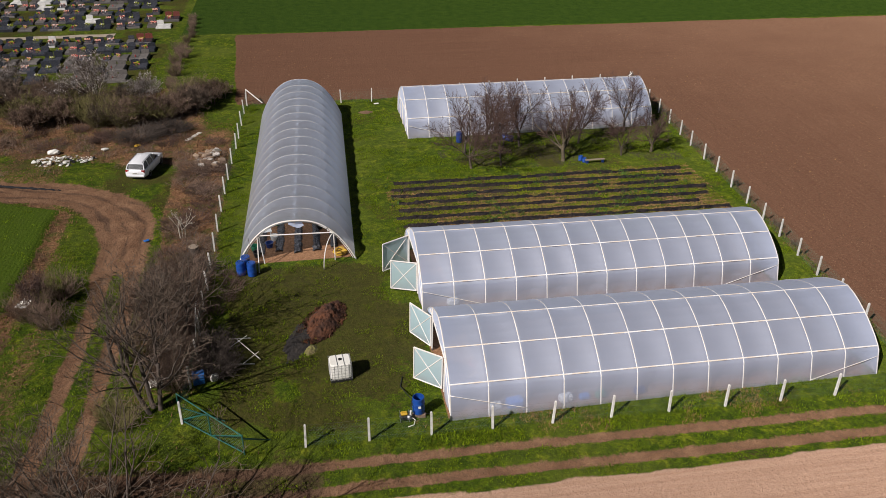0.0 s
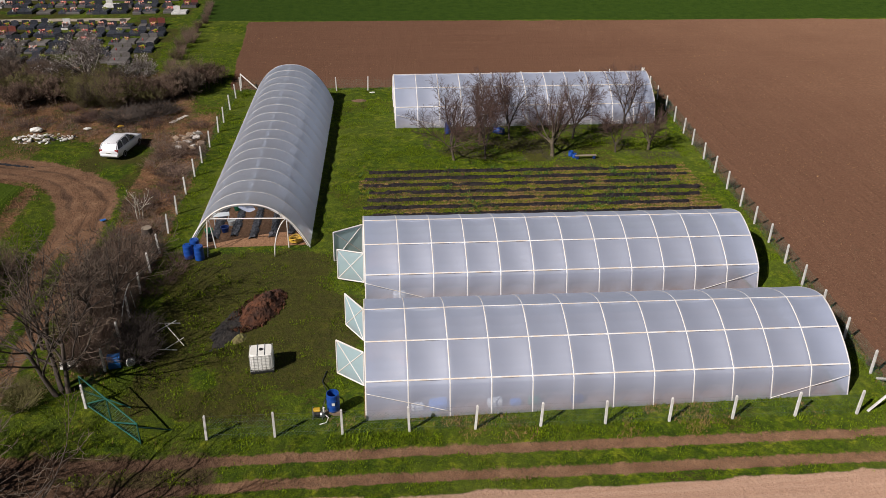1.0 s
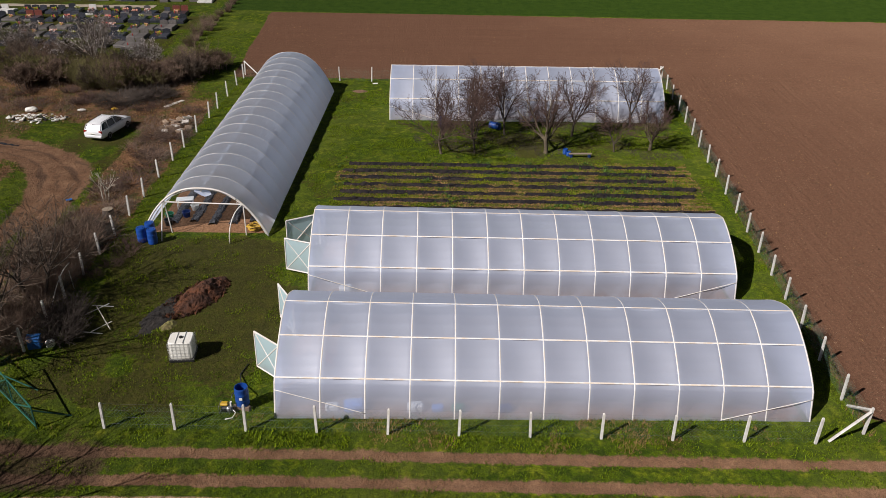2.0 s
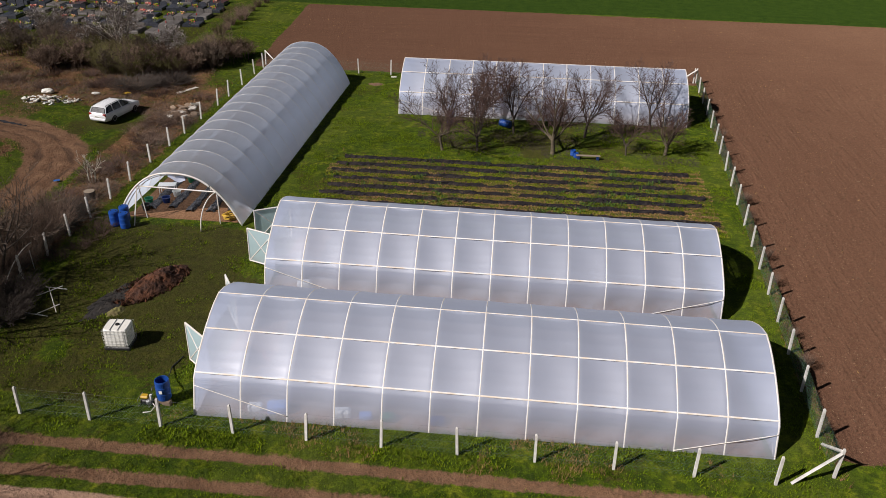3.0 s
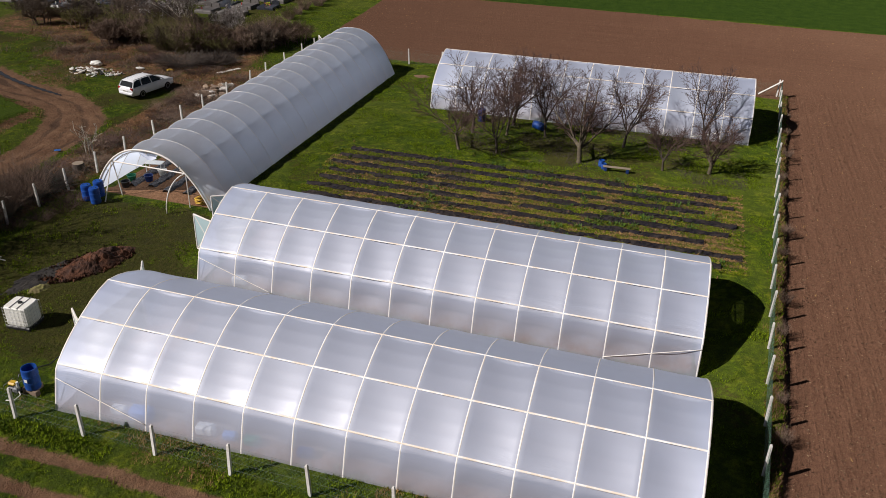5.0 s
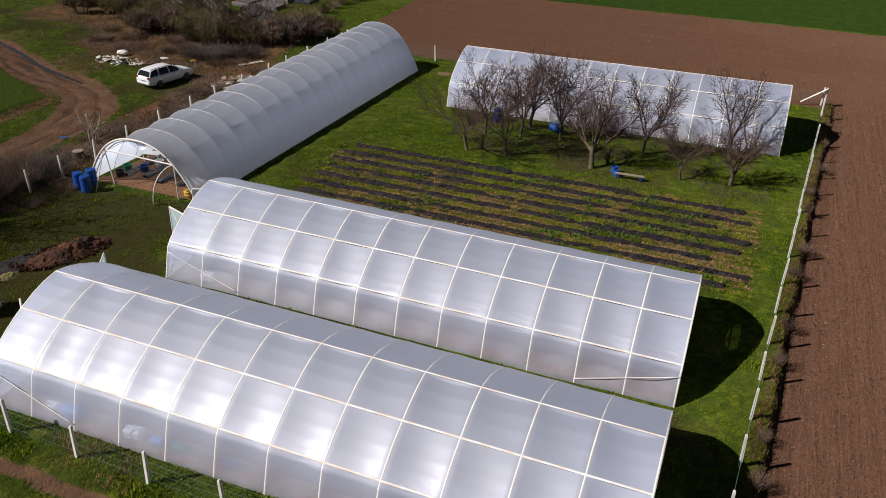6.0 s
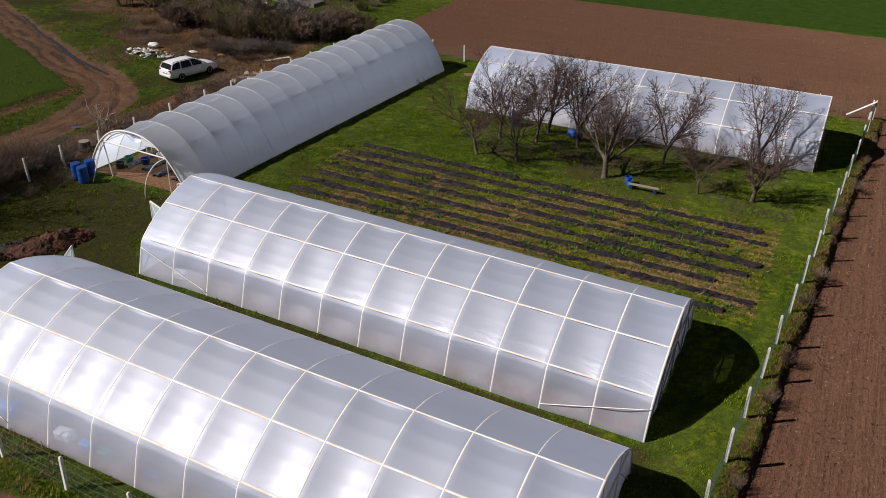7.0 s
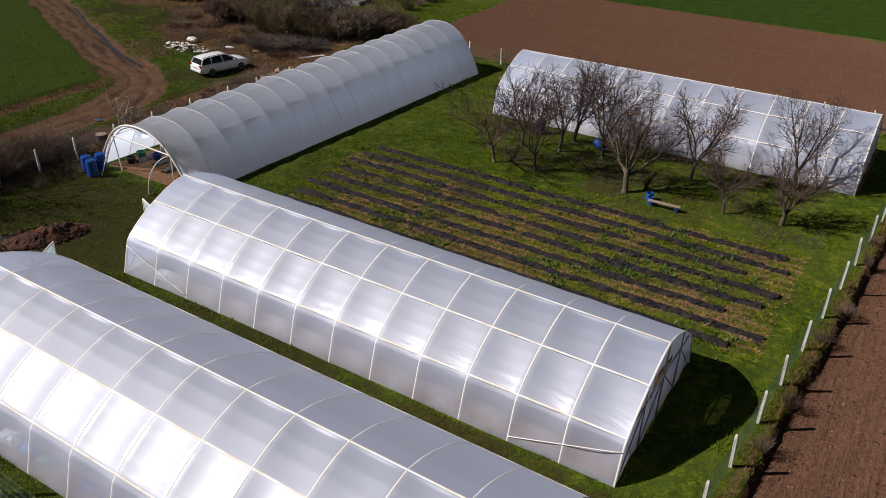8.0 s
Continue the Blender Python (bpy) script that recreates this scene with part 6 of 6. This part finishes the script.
# ---- things under the tunnel fronts ----
table = thing("table", "small pale work table under the tunnel front", "table", "", pose(-3.7, 52.2, 0, 0, 0, 10))
part("tabletop", Geo().box(1.1, 0.6, 0.04, pose(0, 0, 0.62)), WHITE_PLASTIC, table)
for x in (-0.48, 0.48):
    for y in (-0.24, 0.24):
        part("leg", Geo().box(0.05, 0.05, 0.63, pose(x, y, 0)), WHITE_PLASTIC, table)
for k, (x, y, z) in enumerate(((-3.6, 56.2, 0), (-2.7, 56.4, 0), (-3.2, 56.3, 0.45), (-3.9, 57.0, 0))):
    solid("straw_bale", Geo().box(0.95, 0.48, 0.45, None, 0.04), STRAW, "golden straw bale stacked in the tunnel", "straw bale", "straw bales", m=pose(x, y, z, 0, 0, 8 * k))
for x, y, c, lab in ((-4.3, 50.6, GREEN_PLASTIC, "green plastic tub on the tunnel soil"), (-3.3, 50.9, DARK_BLUE, "dark blue tub on the tunnel soil"), (-2.9, 54.2, GREEN_PLASTIC, "green plastic tub on the tunnel soil"), (-3.0, 51.9, WHITE_PLASTIC, "white bucket on the tunnel soil"), (0.2, 53.2, BLACK_PLASTIC, "black tub on the tunnel soil"), (-4.1, 49.7, BLACK_PLASTIC, "black tub on the tunnel soil")):
    tub = thing("tub", lab, "tub", "tubs in the tunnel", pose(x, y, 0))
    part("shell", Geo().lathe([(0.2, 0), (0.27, 0.36), (0.29, 0.38), (0.25, 0.38), (0.19, 0.05)], 18), c, tub)
coil = []
for k in range(90):
    a = k * 0.55
    coil.append((0.42 * math.cos(a) * (1 + 0.25 * math.sin(k * 1.7)), 0.34 * math.sin(a) * (1 + 0.25 * math.cos(k * 1.3)), 0.04 + 0.003 * k * (1 + 0.3 * math.sin(k))))
solid("hose_coil", Geo().tube(coil, 0.028, 5), YELLOW, "tangled yellow hose on the tunnel soil", "hose", m=pose(1.45, 49.2, 0), smooth=True)
for x, y, s, c, lab in ((9.3, 31.86, 0.75, SKY_BLUE, "light blue tub behind the tunnel film"), (8.3, 31.86, 0.5, WHITE_PLASTIC, "white sack behind the tunnel film"), (12.0, 31.86, 0.6, WHITE_PLASTIC, "white sack behind the tunnel film"), (13.0, 31.86, 0.45, SKY_BLUE, "light blue tub behind the tunnel film"), (13.9, 31.86, 0.5, GREEN_PLASTIC, "green tub behind the tunnel film"), (16.0, 31.86, 0.5, DARK_BLUE, "dark blue tub behind the tunnel film"), (7.9, 41.8, 0.6, WHITE_PLASTIC, "white sack behind the tunnel film")):
    solid("storage_tub", Geo().box(1.2 * s, 0.7 * s, 0.7 * s, None, 0.14 * s), c, lab, "tub", "things behind the film", m=pose(x, y, 0, 0, 0, 8))
solid("red_crate", Geo().box(0.5, 0.4, 0.4, None, 0.03), RED, "red crate inside the tunnel", "crate", m=pose(7.9, 35.4, 0))


# ---- grass, weeds and dry stems ----
def tufts(name, label, material, x, y, size, blades, seed, lean=0.6, wide=0.22):
    """Many small clumps of blades as one mesh."""
    r = np.random.default_rng(seed)
    n = len(x)
    z = ground_height(x, y)
    a = r.uniform(0, 2 * np.pi, (n, blades))
    h = size[:, None] * r.uniform(0.55, 1.1, (n, blades))
    out = h * r.uniform(0.1, lean, (n, blades))
    w = h * wide
    bx = x[:, None] + 0.25 * h * r.normal(0, 1, (n, blades))
    by = y[:, None] + 0.25 * h * r.normal(0, 1, (n, blades))
    bz = z[:, None] - 0.015
    v = np.empty((n, blades, 3, 3))
    v[:, :, 0] = np.stack([bx - w * np.sin(a), by + w * np.cos(a), bz + 0 * a], -1)
    v[:, :, 1] = np.stack([bx + w * np.sin(a), by - w * np.cos(a), bz + 0 * a], -1)
    v[:, :, 2] = np.stack([bx + out * np.cos(a), by + out * np.sin(a), bz + h], -1)
    v = v.reshape(-1, 3)
    me = bpy.data.meshes.new(name)
    me.vertices.add(len(v))
    me.vertices.foreach_set("co", v.astype(np.float32).ravel())
    me.loops.add(len(v))
    me.loops.foreach_set("vertex_index", np.arange(len(v), dtype=np.int32))
    me.polygons.add(len(v) // 3)
    me.polygons.foreach_set("loop_start", np.arange(0, len(v), 3, dtype=np.int32))
    me.update(calc_edges=True)
    me.materials.append(material)
    return tagged(new(name, me), label, "grass", kind="stuff")


def scatter(n, box, seed, keep):
    r = np.random.default_rng(seed)
    x, y = r.uniform(box[0], box[1], n), r.uniform(box[2], box[3], n)
    m = ground_masks(x, y)
    ok = r.random(n) < keep(x, y, m)
    return x[ok], y[ok], r


def grassy(x, y, m):
    return np.clip(1 - m["soil"] - m["tan"] - m["inside"] * 2 - m["track"] * 1.1 - 0.75 * m["dry"] - 0.45 * m["worn"], 0, 1) * (0.55 + 0.7 * value_noise(x, y, 2.5, 31))


x, y, r = scatter(300000, (-7, 36, 26, 82), 1, lambda x, y, m: grassy(x, y, m) * (1 - (m["crop"])))
tufts("grass", "short bright green yard grass", GRASS, x, y, 0.035 + 0.11 * step(0.32, 0.78, value_noise(x, y, 0.9, 40)) * r.uniform(0.5, 1.2, len(x)), 5, 2, 0.9, 0.10)
x, y, r = scatter(190000, (-40, -6, 24, 100), 3, lambda x, y, m: grassy(x, y, m) * (1 - m["crop"] * 0.6) * 0.8)
tufts("grass", "rough green meadow grass beside the lane", GRASS, x, y, 0.04 + 0.12 * step(0.35, 0.78, value_noise(x, y, 1.0, 41)) * r.uniform(0.5, 1.3, len(x)), 4, 4, 0.8, 0.10)
x, y, r = scatter(90000, (-36, 36, 26, 90), 5, lambda x, y, m: np.clip(m["dry"] * 1.2 * (x < -5) + 0.9 * m["dry"] * (x > 31) + 0.22 * m["dry"], 0, 1) * (1 - m["track"]))
tufts("dry_grass", "dry tan grass and dead stems", DRY_GRASS, x, y, 0.08 + 0.20 * value_noise(x, y, 1.6, 42) * r.uniform(0.4, 1.3, len(x)), 4, 6, 0.9, 0.10)
x, y, r = scatter(95000, (5.6, 31.6, 50.4, 60.6), 7, lambda x, y, m: 0.95 * step(0.30, 0.52, value_noise(x, y, 1.4, 33)) * (np.abs((60.05 - 0.0138 * (x - 6) - y + 0.625) % 1.25 - 0.625) > 0.13 + 0.16 * value_noise(x, y, 0.8, 34)))
tufts("weeds", "green weeds and crop plants between the mulched rows", WEED, x, y, 0.03 + 0.085 * r.random(len(x)) * value_noise(x, y, 1.0, 35), 6, 8, 1.8, 0.30)
x, y, r = scatter(70000, (5.6, 31.6, 50.4, 60.6), 9, lambda x, y, m: 0.9 * step(0.46, 0.66, value_noise(x, y, 2.4, 37)) * np.exp(-(((np.abs((60.05 - 0.0138 * (x - 6) - y + 0.625) % 1.25 - 0.625) - 0.33) / 0.13) ** 2)))
tufts("straw", "pale straw strewn between the mulched rows", STRAW, x, y, 0.04 + 0.07 * r.random(len(x)), 5, 10, 3.0, 0.28)
x, y, r = scatter(9000, (4, 32, 29.4, 31.7), 11, lambda x, y, m: 0.9 * step(0.42, 0.7, value_noise(x, y, 1.2, 39)) * (1 - m["track"]))
tufts("weeds", "lush weeds along the wire fence", GRASS, x, y, 0.06 + 0.12 * r.random(len(x)), 5, 12, 0.9, 0.14)
x, y, r = scatter(110000, (30, 36, 30, 83), 13, lambda x, y, m: np.exp(-(((x - fence_east(y) - 0.32) / 0.26) ** 2)) * step(0.25, 0.55, value_noise(x, y, 1.5, 45)))
half = r.random(len(x)) < 0.6
tufts("grass", "tall green grass along the netting", GRASS, x[half], y[half], 0.06 + 0.10 * r.random(half.sum()), 4, 14, 0.7, 0.10)
tufts("dry_grass", "tall dead grass along the netting", DRY_GRASS, x[~half], y[~half], 0.08 + 0.20 * r.random((~half).sum()), 4, 15, 0.8, 0.05)

x, y, r = scatter(22000, (5.6, 31.6, 50.4, 60.6), 17, lambda x, y, m: 0.7 * step(0.36, 0.6, value_noise(x, y, 1.1, 47)) * (np.abs((60.05 - 0.0138 * (x - 6) - y + 0.625) % 1.25 - 0.625) > 0.16))
tufts("dry_grass", "dead brown weeds between the mulched rows", TWIG, x, y, 0.05 + 0.09 * r.random(len(x)), 4, 18, 1.4, 0.16)
x, y, r = scatter(2600, (5.6, 30.5, 50.4, 60.6), 61, lambda x, y, m: step(0.60, 0.68, value_noise(x, y, 1.5, 62, 2)))
tufts("weeds", "leafy dark green weed clumps among the mulched rows", LEAFY, x, y, 0.12 + 0.14 * r.random(len(x)), 9, 63, 1.3, 0.20)
x, y, r = scatter(30000, (11, 32, 61.5, 70.2), 19, lambda x, y, m: 0.6 * step(0.42, 0.62, value_noise(x, y, 2.0, 49)))
tufts("dry_grass", "brown leaf litter and dead stems under the orchard trees", BARK, x, y, 0.05 + 0.09 * r.random(len(x)), 3, 20, 1.6, 0.16)
x, y, r = scatter(24000, (-34, -10, 66, 80), 21, lambda x, y, m: np.clip(m["dry"], 0, 1) * step(0.45, 0.6, value_noise(x, y, 1.8, 50)))
tufts("dry_grass", "matted dead stems on the wild ground", BRUSH, x, y, 0.10 + 0.25 * r.random(len(x)), 3, 22, 2.0, 0.05)

x, y, r = scatter(9000, (4, 32, 28.9, 31.6), 23, lambda x, y, m: step(0.55, 0.7, value_noise(x, y, 1.5, 51)) * (1 - m["track"]))
tufts("dry_grass", "golden dead grass along the wire fence", STRAW, x, y, 0.06 + 0.14 * r.random(len(x)), 4, 24, 1.0, 0.07)

x, y, r = scatter(60000, (32, 62, 31, 84), 25, lambda x, y, m: m["soil"] * step(62, 36, x))
tufts("soil_clods", "small clods of dry brown soil on the ploughed field", SOIL, x, y, 0.03 + 0.06 * r.random(len(x)) ** 3, 3, 26, 0.5, 0.7)
x, y, r = scatter(5200, (-8, 75, 31, 108), 27, lambda x, y, m: m["soil"] * step(0.35, 0.7, value_noise(x, y, 6.0, 52)))
tufts("straw", "pale stubble scraps on the ploughed field", STRAW, x, y, 0.05 + 0.09 * r.random(len(x)), 2, 28, 3.0, 0.25)

r = np.random.default_rng(81)
a, f = r.uniform(0, 2 * np.pi, 1500), np.sqrt(r.random(1500))
x, y = -0.1 + 1.3 * f * np.cos(a) + 0.8 * f * np.sin(a), 41.0 + 2.1 * f * np.sin(a)
tufts("manure_clods", "crumbled clods of manure round the heap", MANURE, x, y, 0.05 + 0.16 * r.random(1500) ** 2, 4, 82, 0.7, 0.5)
